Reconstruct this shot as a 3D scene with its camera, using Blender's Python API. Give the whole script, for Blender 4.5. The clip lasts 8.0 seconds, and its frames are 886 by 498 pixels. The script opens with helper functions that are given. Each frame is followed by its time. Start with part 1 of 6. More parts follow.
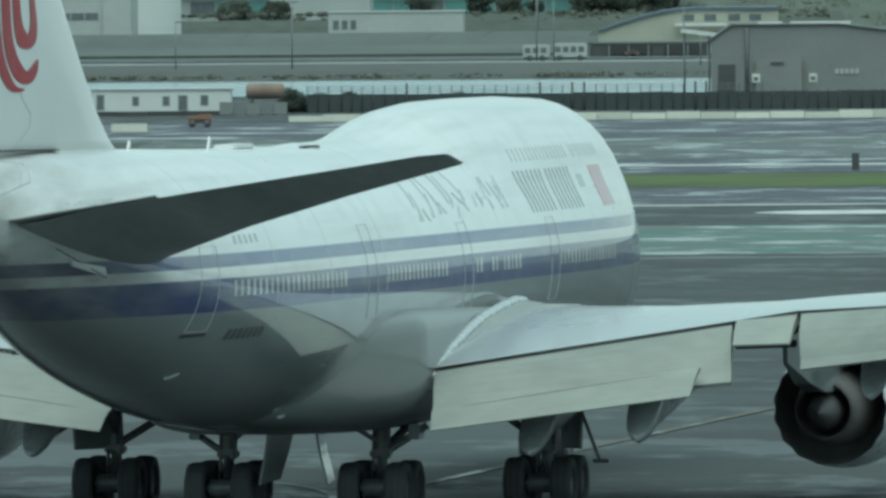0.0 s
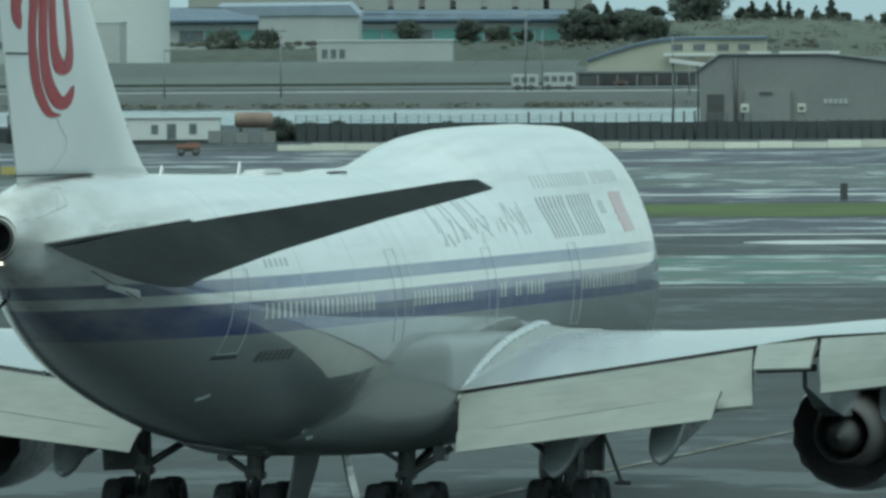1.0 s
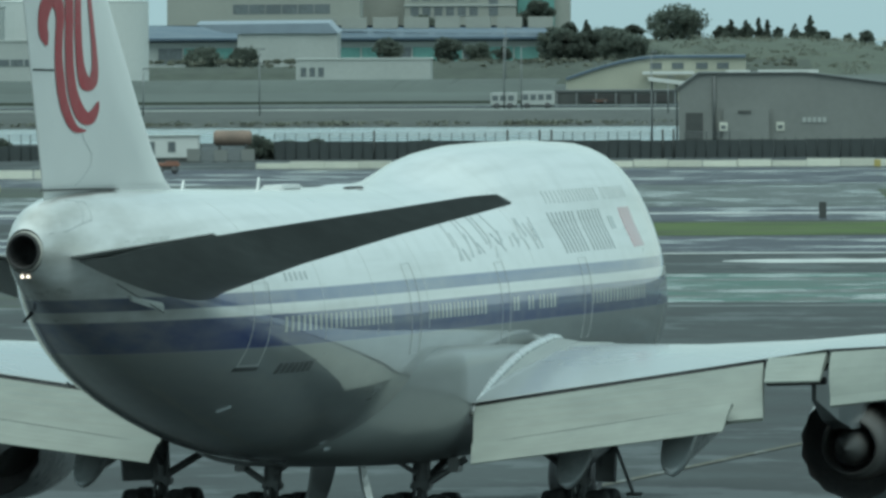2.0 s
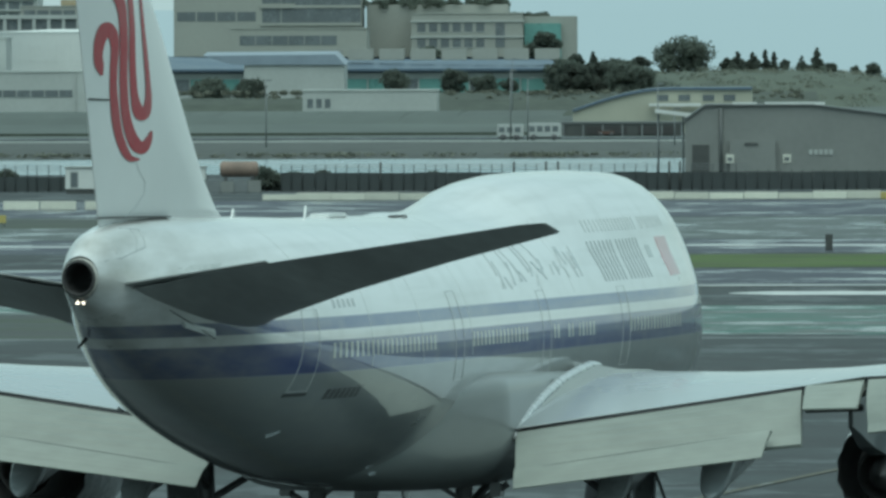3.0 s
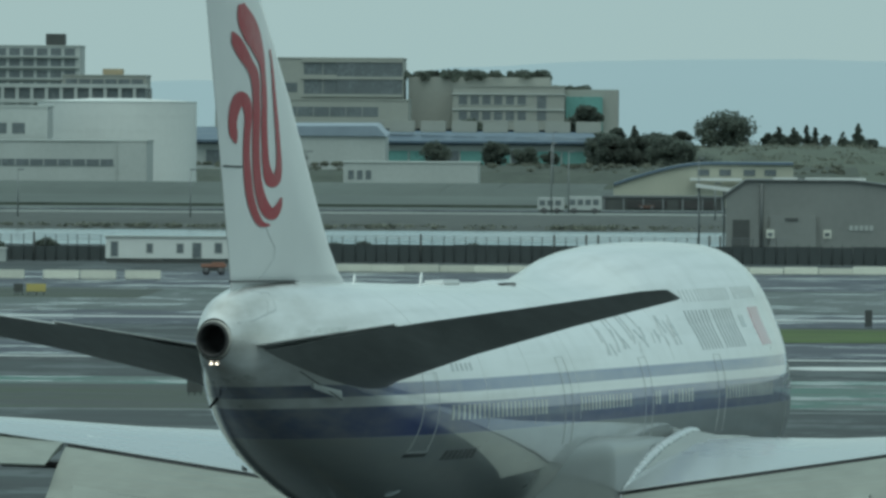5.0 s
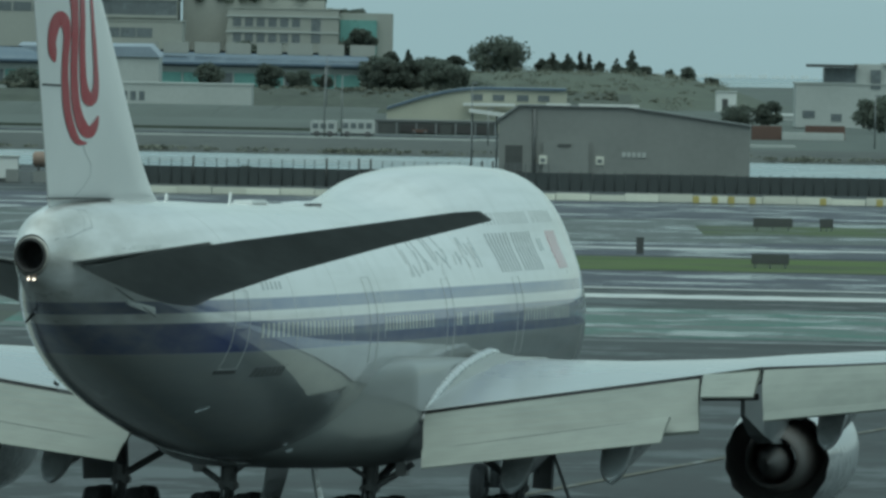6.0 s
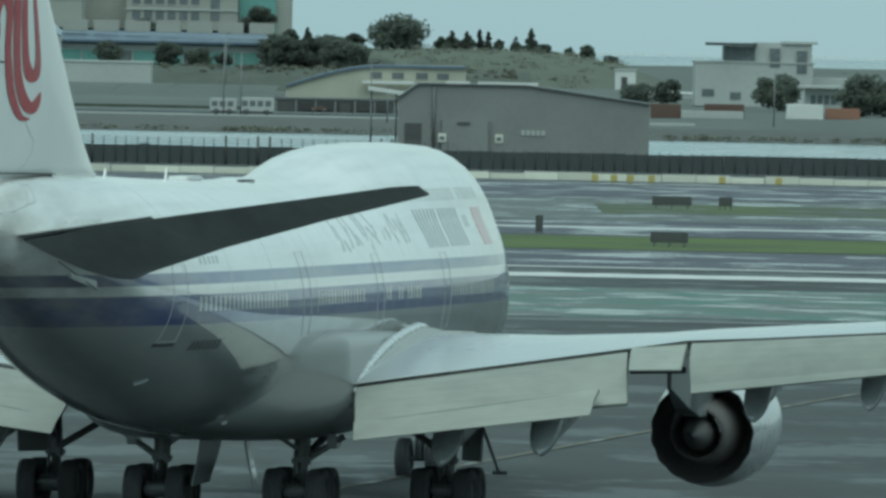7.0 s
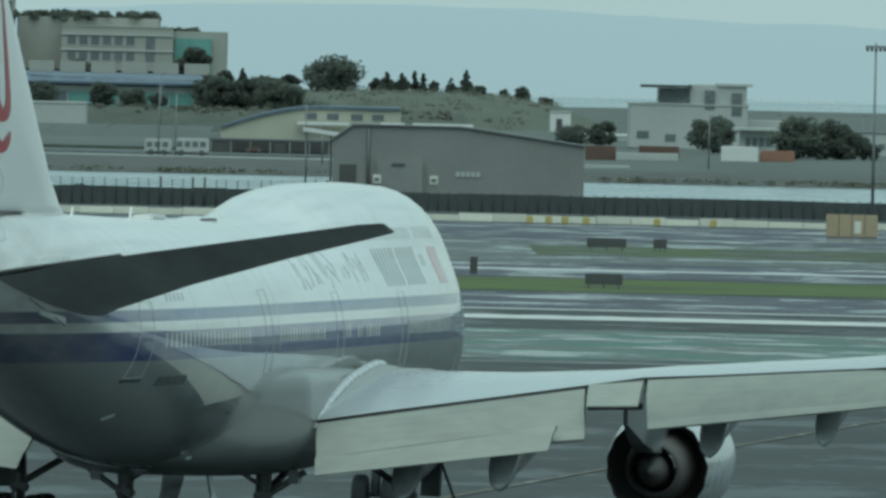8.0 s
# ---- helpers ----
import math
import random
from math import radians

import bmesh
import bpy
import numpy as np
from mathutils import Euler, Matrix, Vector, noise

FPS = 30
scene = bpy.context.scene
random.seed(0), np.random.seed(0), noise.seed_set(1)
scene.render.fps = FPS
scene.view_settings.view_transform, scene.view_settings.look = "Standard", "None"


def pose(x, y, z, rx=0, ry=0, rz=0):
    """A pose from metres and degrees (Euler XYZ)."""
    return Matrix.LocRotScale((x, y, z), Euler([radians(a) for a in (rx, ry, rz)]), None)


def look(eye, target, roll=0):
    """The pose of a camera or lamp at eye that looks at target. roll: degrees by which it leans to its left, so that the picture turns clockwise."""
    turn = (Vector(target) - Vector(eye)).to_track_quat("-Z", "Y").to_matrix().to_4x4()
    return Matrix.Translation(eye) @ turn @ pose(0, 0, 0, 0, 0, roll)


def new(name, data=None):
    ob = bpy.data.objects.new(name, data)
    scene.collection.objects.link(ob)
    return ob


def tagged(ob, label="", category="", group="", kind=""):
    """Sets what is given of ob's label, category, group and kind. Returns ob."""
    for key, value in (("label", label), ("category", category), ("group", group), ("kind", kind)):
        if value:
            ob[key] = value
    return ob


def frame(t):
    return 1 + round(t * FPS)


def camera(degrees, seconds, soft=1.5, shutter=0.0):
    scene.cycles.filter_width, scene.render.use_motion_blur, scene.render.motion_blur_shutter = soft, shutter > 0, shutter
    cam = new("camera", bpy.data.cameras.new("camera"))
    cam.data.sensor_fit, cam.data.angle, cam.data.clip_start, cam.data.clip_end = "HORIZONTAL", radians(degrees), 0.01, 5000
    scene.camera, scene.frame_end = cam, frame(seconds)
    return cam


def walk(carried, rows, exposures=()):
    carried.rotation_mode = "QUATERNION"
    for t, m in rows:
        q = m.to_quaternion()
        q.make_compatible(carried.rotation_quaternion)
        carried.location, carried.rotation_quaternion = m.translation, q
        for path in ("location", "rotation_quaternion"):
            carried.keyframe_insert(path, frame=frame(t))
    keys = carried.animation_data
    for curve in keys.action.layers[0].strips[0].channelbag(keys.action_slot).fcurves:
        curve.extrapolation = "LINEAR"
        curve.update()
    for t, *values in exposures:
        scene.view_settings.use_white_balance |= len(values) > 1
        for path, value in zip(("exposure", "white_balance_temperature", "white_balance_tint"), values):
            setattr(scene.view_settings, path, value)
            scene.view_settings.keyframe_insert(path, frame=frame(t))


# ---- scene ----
# The camera stands on a terminal gallery and swings after a taxiing airliner.
EYE = Vector((0.0, 0.0, 13.83))
SWAY = [  # seconds, pan, tilt and lean of the lens in degrees
    (0.0, -1.3211, -1.3369, -0.481),
    (0.5, -1.3298, -1.2497, -0.384),
    (1.0, -1.2661, -1.2027, -0.344),
    (2.5, -1.1395, -1.0533, -0.269),
    (3.0, -1.1958, -0.9738, -0.184),
    (3.5, -1.3188, -0.8986, -0.164),
    (4.0, -1.5080, -0.7363, 0.243),
    (4.2, -1.5655, -0.6855, 0.251),
    (5.3, -1.1455, -0.6412, 0.560),
    (5.5, -0.9192, -0.7297, 0.914),
    (6.0, -0.3250, -0.9820, 1.070),
    (6.5, 0.0030, -1.1031, 1.007),
    (7.0, 0.1417, -1.0749, 1.139),
    (7.5, 0.3584, -0.9851, 1.192),
    (8.0, 0.4392, -0.8781, 1.292),
]
TAXI = [  # seconds, place of the main gear, heading, nose-up pitch and right-wing-up roll in degrees
    (0.0, -10.313, 311.641, 10.201, -0.047, 0.081),
    (0.5, -9.905, 313.988, 10.203, -0.067, 0.054),
    (1.0, -9.495, 316.347, 10.207, -0.072, 0.032),
    (1.5, -9.090, 318.700, 10.204, -0.073, 0.007),
    (2.0, -8.680, 321.048, 10.192, -0.077, -0.013),
    (2.5, -8.266, 323.387, 10.168, -0.075, -0.030),
    (3.0, -7.839, 325.707, 10.125, -0.078, -0.050),
    (3.5, -7.404, 328.011, 10.062, -0.089, -0.055),
    (4.0, -7.002, 330.335, 9.991, -0.105, -0.027),
    (4.5, -6.613, 332.485, 9.900, -0.111, -0.018),
    (5.0, -6.214, 334.630, 9.810, -0.122, 0.018),
    (5.5, -5.817, 336.763, 9.713, -0.130, 0.050),
    (6.0, -5.382, 338.942, 9.630, -0.147, 0.079),
    (6.5, -4.939, 341.179, 9.543, -0.165, 0.105),
    (7.0, -4.533, 343.544, 9.473, -0.178, 0.150),
    (7.5, -4.158, 345.986, 9.412, -0.188, 0.210),
    (8.0, -3.813, 348.419, 9.382, -0.197, 0.270),
]


GAIN = [(0.0, 0.50), (1.0, 0.42), (2.5, 0.40), (3.5, 0.32), (4.2, 0.28), (5.3, 0.04), (5.5, 0.02), (6.0, 0.08), (6.5, 0.28), (7.0, 0.34), (7.5, 0.32), (8.0, 0.24)]  # seconds, stops


def aim(pan, tilt, lean):
    a, b = radians(pan), radians(tilt)
    way = Vector((math.sin(a) * math.cos(b), math.cos(a) * math.cos(b), math.sin(b)))
    return look(EYE, EYE + way * 100.0, lean)


cam = camera(4.08, 8.0, soft=3.0)
walk(cam, [(t, aim(p, q, r)) for t, p, q, r in SWAY], exposures=[(t, e, 6260, -10) for t, e in GAIN])

# ---- light: overcast, soft sun high behind the gallery's left shoulder ----
SUN_UP, SUN_ROUND = radians(67), radians(178)
world = bpy.data.worlds.new("overcast")
scene.world = world
world.use_nodes = True
wn = world.node_tree
sky = wn.nodes.new("ShaderNodeTexSky")
sky.sky_type, sky.sun_disc = "NISHITA", False
sky.sun_elevation, sky.sun_rotation = SUN_UP, SUN_ROUND
sky.air_density, sky.dust_density, sky.ozone_density = 1.4, 0.4, 1.0
cloud = wn.nodes.new("ShaderNodeMix")  # a cloud deck of uneven thickness veils most of the clear sky
cloud.data_type = "RGBA"
veil, thick = wn.nodes.new("ShaderNodeTexNoise"), wn.nodes.new("ShaderNodeMapRange")
veil.inputs["Scale"].default_value, veil.inputs["Detail"].default_value = 2.0, 4
wn.links.new(wn.nodes.new("ShaderNodeTexCoord").outputs["Generated"], veil.inputs["Vector"])
thick.inputs["From Min"].default_value, thick.inputs["From Max"].default_value = 0.36, 0.62
thick.inputs["To Min"].default_value, thick.inputs["To Max"].default_value = 0.74, 1.0
wn.links.new(veil.outputs[0], thick.inputs[0])
wn.links.new(thick.outputs[0], cloud.inputs["Factor"])
cloud.inputs["B"].default_value = (5.75, 7.25, 8.1, 1)
wn.links.new(sky.outputs[0], cloud.inputs["A"])
wn.links.new(cloud.outputs["Result"], wn.nodes["Background"].inputs[0])
wn.nodes["Background"].inputs[1].default_value = 0.065
sun = new("sun", bpy.data.lights.new("sun", "SUN"))
sun.data.energy, sun.data.angle, sun.data.color = 1.25, radians(75), (1.0, 0.98, 0.95)
way = Vector((math.sin(SUN_ROUND) * math.cos(SUN_UP), math.cos(SUN_ROUND) * math.cos(SUN_UP), math.sin(SUN_UP)))
sun.matrix_basis = look(way * 50, (0, 0, 0))


# ---- materials ----
def material(name, colour, rough=0.6, metal=0.0, vary=0.15, scale=1.0, stretch=(1, 1, 1), bump=0.0, rough_vary=0.1, coat=0.0,
             glow=0.0, specular=0.5, each=0.0):
    """A surface with two scales of change in colour and gloss, in metres of the thing's own space."""
    m = bpy.data.materials.new(name)
    m.use_nodes = True
    nt = m.node_tree
    bsdf = nt.nodes["Principled BSDF"]
    co = nt.nodes.new("ShaderNodeTexCoord")
    mp = nt.nodes.new("ShaderNodeMapping")
    mp.inputs["Scale"].default_value = stretch
    nt.links.new(co.outputs["Object"], mp.inputs[0])
    big, fine = nt.nodes.new("ShaderNodeTexNoise"), nt.nodes.new("ShaderNodeTexNoise")
    big.inputs["Scale"].default_value, big.inputs["Detail"].default_value = 0.35 * scale, 3
    fine.inputs["Scale"].default_value, fine.inputs["Detail"].default_value = 3.2 * scale, 5
    for n in (big, fine):
        nt.links.new(mp.outputs[0], n.inputs["Vector"])
    mix = nt.nodes.new("ShaderNodeMath")
    mix.operation = "MULTIPLY_ADD"
    nt.links.new(big.outputs[0], mix.inputs[0])
    mix.inputs[1].default_value = 0.6
    half = nt.nodes.new("ShaderNodeMath")
    half.operation = "MULTIPLY"
    half.inputs[1].default_value = 0.4
    nt.links.new(fine.outputs[0], half.inputs[0])
    nt.links.new(half.outputs[0], mix.inputs[2])
    ramp = nt.nodes.new("ShaderNodeMapRange")
    ramp.inputs["From Min"].default_value, ramp.inputs["From Max"].default_value = 0.3, 0.7
    ramp.inputs["To Min"].default_value, ramp.inputs["To Max"].default_value = 1 - vary, 1 + vary
    nt.links.new(mix.outputs[0], ramp.inputs[0])
    tone = nt.nodes.new("ShaderNodeVectorMath")
    tone.operation = "SCALE"
    tone.inputs[0].default_value = colour
    nt.links.new(ramp.outputs[0], tone.inputs["Scale"])
    last = tone.outputs[0]
    if each:
        info = nt.nodes.new("ShaderNodeObjectInfo")
        r = nt.nodes.new("ShaderNodeMapRange")
        r.inputs["To Min"].default_value, r.inputs["To Max"].default_value = 1 - each, 1 + each
        nt.links.new(info.outputs["Random"], r.inputs[0])
        t2 = nt.nodes.new("ShaderNodeVectorMath")
        t2.operation = "SCALE"
        nt.links.new(last, t2.inputs[0])
        nt.links.new(r.outputs[0], t2.inputs["Scale"])
        last = t2.outputs[0]
    nt.links.new(last, bsdf.inputs["Base Color"])
    rr = nt.nodes.new("ShaderNodeMapRange")
    rr.inputs["From Min"].default_value, rr.inputs["From Max"].default_value = 0.35, 0.65
    rr.inputs["To Min"].default_value, rr.inputs["To Max"].default_value = max(0.02, rough - rough_vary), min(1, rough + rough_vary)
    nt.links.new(mix.outputs[0], rr.inputs[0])
    nt.links.new(rr.outputs[0], bsdf.inputs["Roughness"])
    bsdf.inputs["Metallic"].default_value = metal
    bsdf.inputs["Coat Weight"].default_value = coat
    bsdf.inputs["Coat Roughness"].default_value = 0.12
    bsdf.inputs["Specular IOR Level"].default_value = specular
    if bump:
        b = nt.nodes.new("ShaderNodeBump")
        b.inputs["Strength"].default_value, b.inputs["Distance"].default_value = bump, 0.05
        nt.links.new(fine.outputs[0], b.inputs["Height"])
        nt.links.new(b.outputs[0], bsdf.inputs["Normal"])
    if glow:
        bsdf.inputs["Emission Color"].default_value = (*colour, 1)
        bsdf.inputs["Emission Strength"].default_value = glow
    return m


def band_mask(nt, value, low, high, soft=0.012):
    """1 where value lies between low and high, with a thin soft edge."""
    up, down, both = (nt.nodes.new("ShaderNodeMapRange") for _ in range(2)), None, nt.nodes.new("ShaderNodeMath")
    a, b = up
    for n, edge in ((a, low), (b, high)):
        n.inputs["From Min"].default_value, n.inputs["From Max"].default_value = edge - soft, edge + soft
        nt.links.new(value, n.inputs[0])
    both.operation = "SUBTRACT"
    nt.links.new(a.outputs[0], both.inputs[0])
    nt.links.new(b.outputs[0], both.inputs[1])
    return both.outputs[0]


def livery_material():
    """White paint over a grey belly, with two blue bands along the sides and streaks of grime."""
    m = material("airliner_livery", (0.85, 0.86, 0.855), 0.34, 0.0, 0.05, 0.6, (1, 0.25, 1.6), rough_vary=0.08, coat=0.9)
    nt = m.node_tree
    bsdf = nt.nodes["Principled BSDF"]
    base = bsdf.inputs["Base Color"].links[0].from_socket
    co = next(n for n in nt.nodes if n.type == "TEX_COORD")
    xyz = nt.nodes.new("ShaderNodeSeparateXYZ")
    nt.links.new(co.outputs["Object"], xyz.inputs[0])
    z = nt.nodes.new("ShaderNodeMath")
    z.operation = "MULTIPLY_ADD"
    z.inputs[1].default_value = 0.0030
    nt.links.new(xyz.outputs["Y"], z.inputs[0])
    nt.links.new(xyz.outputs["Z"], z.inputs[2])
    height = z.outputs[0]

    def layer(mask, colour, under):
        mix = nt.nodes.new("ShaderNodeMix")
        mix.data_type = "RGBA"
        nt.links.new(mask, mix.inputs["Factor"])
        nt.links.new(under, mix.inputs["A"])
        mix.inputs["B"].default_value = (*colour, 1)
        return mix.outputs["Result"]

    out = layer(band_mask(nt, height, -5.0, 5.58), (0.275, 0.298, 0.30), base)
    out = layer(band_mask(nt, height, 5.58, 6.36), (0.026, 0.050, 0.20), out)
    out = layer(band_mask(nt, height, 6.62, 6.93), (0.040, 0.072, 0.23), out)
    # grime: streaks that trail aft along the skin
    dirt, mp = nt.nodes.new("ShaderNodeTexNoise"), nt.nodes.new("ShaderNodeMapping")
    mp.inputs["Scale"].default_value = (1.6, 0.07, 2.2)
    nt.links.new(co.outputs["Object"], mp.inputs[0])
    nt.links.new(mp.outputs[0], dirt.inputs["Vector"])
    dirt.inputs["Scale"].default_value, dirt.inputs["Detail"].default_value = 1.0, 6
    cut = nt.nodes.new("ShaderNodeMapRange")
    cut.inputs["From Min"].default_value, cut.inputs["From Max"].default_value = 0.47, 0.85
    cut.inputs["To Max"].default_value = 0.5
    nt.links.new(dirt.outputs[0], cut.inputs[0])
    out = layer(cut.outputs[0], (0.33, 0.32, 0.28), out)
    # soot and oil film round the tail exhaust
    soot, aft, film = nt.nodes.new("ShaderNodeTexNoise"), nt.nodes.new("ShaderNodeMapRange"), nt.nodes.new("ShaderNodeMath")
    soot.inputs["Scale"].default_value, soot.inputs["Detail"].default_value = 1.0, 7
    run = nt.nodes.new("ShaderNodeMapping")
    run.inputs["Scale"].default_value = (1.5, 0.32, 1.8)
    nt.links.new(co.outputs["Object"], run.inputs[0])
    nt.links.new(run.outputs[0], soot.inputs["Vector"])
    aft.inputs["From Min"].default_value, aft.inputs["From Max"].default_value, aft.inputs["To Max"].default_value = -24.0, -36.0, 0.8
    nt.links.new(xyz.outputs["Y"], aft.inputs[0])
    blot = nt.nodes.new("ShaderNodeMapRange")
    blot.inputs["From Min"].default_value, blot.inputs["From Max"].default_value = 0.30, 0.66
    nt.links.new(soot.outputs[0], blot.inputs[0])
    film.operation = "MULTIPLY"
    nt.links.new(blot.outputs[0], film.inputs[0])
    nt.links.new(aft.outputs[0], film.inputs[1])
    out = layer(film.outputs[0], (0.36, 0.352, 0.315), out)
    # blotchy weathering, and thin sheet metal that is not quite flat
    blotch, tone = nt.nodes.new("ShaderNodeTexNoise"), nt.nodes.new("ShaderNodeMapRange")
    blotch.inputs["Scale"].default_value, blotch.inputs["Detail"].default_value = 0.9, 8
    nt.links.new(co.outputs["Object"], blotch.inputs["Vector"])
    tone.inputs["From Min"].default_value, tone.inputs["From Max"].default_value, tone.inputs["To Max"].default_value = 0.5, 0.75, 0.22
    nt.links.new(blotch.outputs[0], tone.inputs[0])
    out = layer(tone.outputs[0], (0.40, 0.40, 0.36), out)
    dent, bump = nt.nodes.new("ShaderNodeTexNoise"), nt.nodes.new("ShaderNodeBump")
    dent.inputs["Scale"].default_value, dent.inputs["Detail"].default_value = 1.1, 2
    nt.links.new(co.outputs["Object"], dent.inputs["Vector"])
    bump.inputs["Strength"].default_value, bump.inputs["Distance"].default_value = 0.4, 0.004
    nt.links.new(dent.outputs[0], bump.inputs["Height"])
    for socket in ("Normal", "Coat Normal"):
        nt.links.new(bump.outputs[0], bsdf.inputs[socket])
    nt.links.new(out, bsdf.inputs["Base Color"])
    return m


def ground_material(name, colour, wet_low, wet_high, stretch, grains, streak=0.25, second=None):
    """Tarmac or grass with damp patches drawn out along the runways: wet parts are darker and shine."""
    m = bpy.data.materials.new(name)
    m.use_nodes = True
    nt = m.node_tree
    bsdf = nt.nodes["Principled BSDF"]
    co, mp = nt.nodes.new("ShaderNodeTexCoord"), nt.nodes.new("ShaderNodeMapping")
    mp.inputs["Scale"].default_value = stretch
    nt.links.new(co.outputs["Object"], mp.inputs[0])
    wet = nt.nodes.new("ShaderNodeTexNoise")
    wet.inputs["Scale"].default_value, wet.inputs["Detail"].default_value, wet.inputs["Roughness"].default_value = 1.0, 8, 0.68
    nt.links.new(mp.outputs[0], wet.inputs["Vector"])
    grain = nt.nodes.new("ShaderNodeTexNoise")
    grain.inputs["Scale"].default_value, grain.inputs["Detail"].default_value = grains, 4
    nt.links.new(co.outputs["Object"], grain.inputs["Vector"])
    w = nt.nodes.new("ShaderNodeMapRange")
    w.inputs["From Min"].default_value, w.inputs["From Max"].default_value = 0.50, 0.57
    nt.links.new(wet.outputs[0], w.inputs[0])
    rough = nt.nodes.new("ShaderNodeMapRange")
    rough.inputs["To Min"].default_value, rough.inputs["To Max"].default_value = wet_high, wet_low
    nt.links.new(w.outputs[0], rough.inputs[0])
    nt.links.new(rough.outputs[0], bsdf.inputs["Roughness"])
    tone = nt.nodes.new("ShaderNodeMapRange")
    tone.inputs["To Min"].default_value, tone.inputs["To Max"].default_value = 1 + streak, 1 - streak
    nt.links.new(w.outputs[0], tone.inputs[0])
    g = nt.nodes.new("ShaderNodeMapRange")
    g.inputs["To Min"].default_value, g.inputs["To Max"].default_value = 0.6, 1.4
    nt.links.new(grain.outputs[0], g.inputs[0])
    mul = nt.nodes.new("ShaderNodeMath")
    mul.operation = "MULTIPLY"
    nt.links.new(tone.outputs[0], mul.inputs[0])
    nt.links.new(g.outputs[0], mul.inputs[1])
    col = nt.nodes.new("ShaderNodeVectorMath")
    col.operation = "SCALE"
    patch, pm, pc, pmix = (nt.nodes.new("ShaderNode" + k) for k in ("TexNoise", "Mapping", "MapRange", "Mix"))
    pm.inputs["Scale"].default_value = (stretch[0] * 0.6, stretch[1] * 1.3, 1)
    pm.inputs["Location"].default_value = (31.0, 17.0, 0.0)
    nt.links.new(co.outputs["Object"], pm.inputs[0])
    nt.links.new(pm.outputs[0], patch.inputs["Vector"])
    patch.inputs["Scale"].default_value, patch.inputs["Detail"].default_value = 1.0, 4
    pc.inputs["From Min"].default_value, pc.inputs["From Max"].default_value = 0.42, 0.60
    nt.links.new(patch.outputs[0], pc.inputs[0])
    pmix.data_type = "RGBA"
    pmix.inputs["A"].default_value, pmix.inputs["B"].default_value = (*colour, 1), (*(second or colour), 1)
    nt.links.new(pc.outputs[0], pmix.inputs["Factor"])
    nt.links.new(pmix.outputs["Result"], col.inputs[0])
    nt.links.new(mul.outputs[0], col.inputs["Scale"])
    nt.links.new(col.outputs[0], bsdf.inputs["Base Color"])
    bsdf.inputs["Specular IOR Level"].default_value = 0.4
    bump = nt.nodes.new("ShaderNodeBump")
    bump.inputs["Strength"].default_value, bump.inputs["Distance"].default_value = 0.15, 0.02
    nt.links.new(grain.outputs[0], bump.inputs["Height"])
    nt.links.new(bump.outputs[0], bsdf.inputs["Normal"])
    return m


LIVERY = livery_material()
LIVERY.node_tree.nodes["Principled BSDF"].inputs["Coat Roughness"].default_value = 0.03
BELLY = material("belly_grey_paint", (0.20, 0.216, 0.212), 0.5, vary=0.16, scale=0.6, stretch=(1, 0.2, 1.5), rough_vary=0.06, coat=0.6)
BELLY.node_tree.nodes["Principled BSDF"].inputs["Coat Roughness"].default_value = 0.16
WHITE = material("white_aircraft_paint", (0.76, 0.78, 0.77), 0.4, vary=0.03, scale=0.4, coat=0.3, rough_vary=0.02)
WING_GREY = material("wing_grey_paint", (0.33, 0.352, 0.357), 0.34, vary=0.26, scale=0.9, stretch=(0.3, 0.45, 0.3), coat=1.0, rough_vary=0.12)
WING_GREY.node_tree.nodes["Principled BSDF"].inputs["Coat Roughness"].default_value = 0.11
FLAP_PAINT = material("flap_paint", (0.29, 0.315, 0.285), 0.5, vary=0.22, scale=0.9, stretch=(0.45, 0.6, 1.1))
STAB_GREY = material("tailplane_grey_paint", (0.43, 0.445, 0.44), 0.45, vary=0.35, scale=0.8, stretch=(1.2, 0.2, 1))
DARK_GAP = material("dark_gap", (0.045, 0.046, 0.048), 0.8, vary=0.2)
BLACK = material("soot_and_shade_black", (0.055, 0.054, 0.054), 0.75, vary=0.3, scale=2)
RUBBER = material("tyre_rubber", (0.105, 0.107, 0.111), 0.8, vary=0.2, scale=3)
STEEL = material("gear_steel", (0.22, 0.23, 0.235), 0.45, metal=0.3, vary=0.25, scale=3)
RIM = material("wheel_rim", (0.35, 0.36, 0.37), 0.4, metal=0.6, vary=0.2, scale=4)
CORE = material("core_metal", (0.16, 0.155, 0.15), 0.6, metal=0.2, vary=0.2, scale=2)
NACELLE = material("nacelle_paint", (0.50, 0.53, 0.54), 0.3, vary=0.10, coat=0.5)
DUCT = material("fan_duct_metal", (0.36, 0.36, 0.365), 0.85, metal=0.0, vary=0.25, scale=2)
RED = material("livery_red", (0.36, 0.020, 0.035), 0.35, vary=0.08, coat=0.2)
FLAG_RED = material("flag_red", (0.52, 0.20, 0.23), 0.35, vary=0.05, coat=1.0)
TITLE = material("title_grey", (0.20, 0.213, 0.218), 0.35, vary=0.1, coat=1.0)
MARKING = material("dark_marking", (0.085, 0.09, 0.092), 0.5, vary=0.1)
TITLE_PALE = material("brush_grey", (0.42, 0.44, 0.44), 0.35, vary=0.1, coat=1.0)
SHADE = material("window_shade", (0.62, 0.64, 0.58), 0.35, vary=0.05, each=0.15, coat=1.0)
WINDOW = material("cabin_window", (0.56, 0.59, 0.585), 0.2, vary=0.1)
LAMP = material("tail_lamp", (1.0, 0.85, 0.75), 0.3, glow=2.0, vary=0)
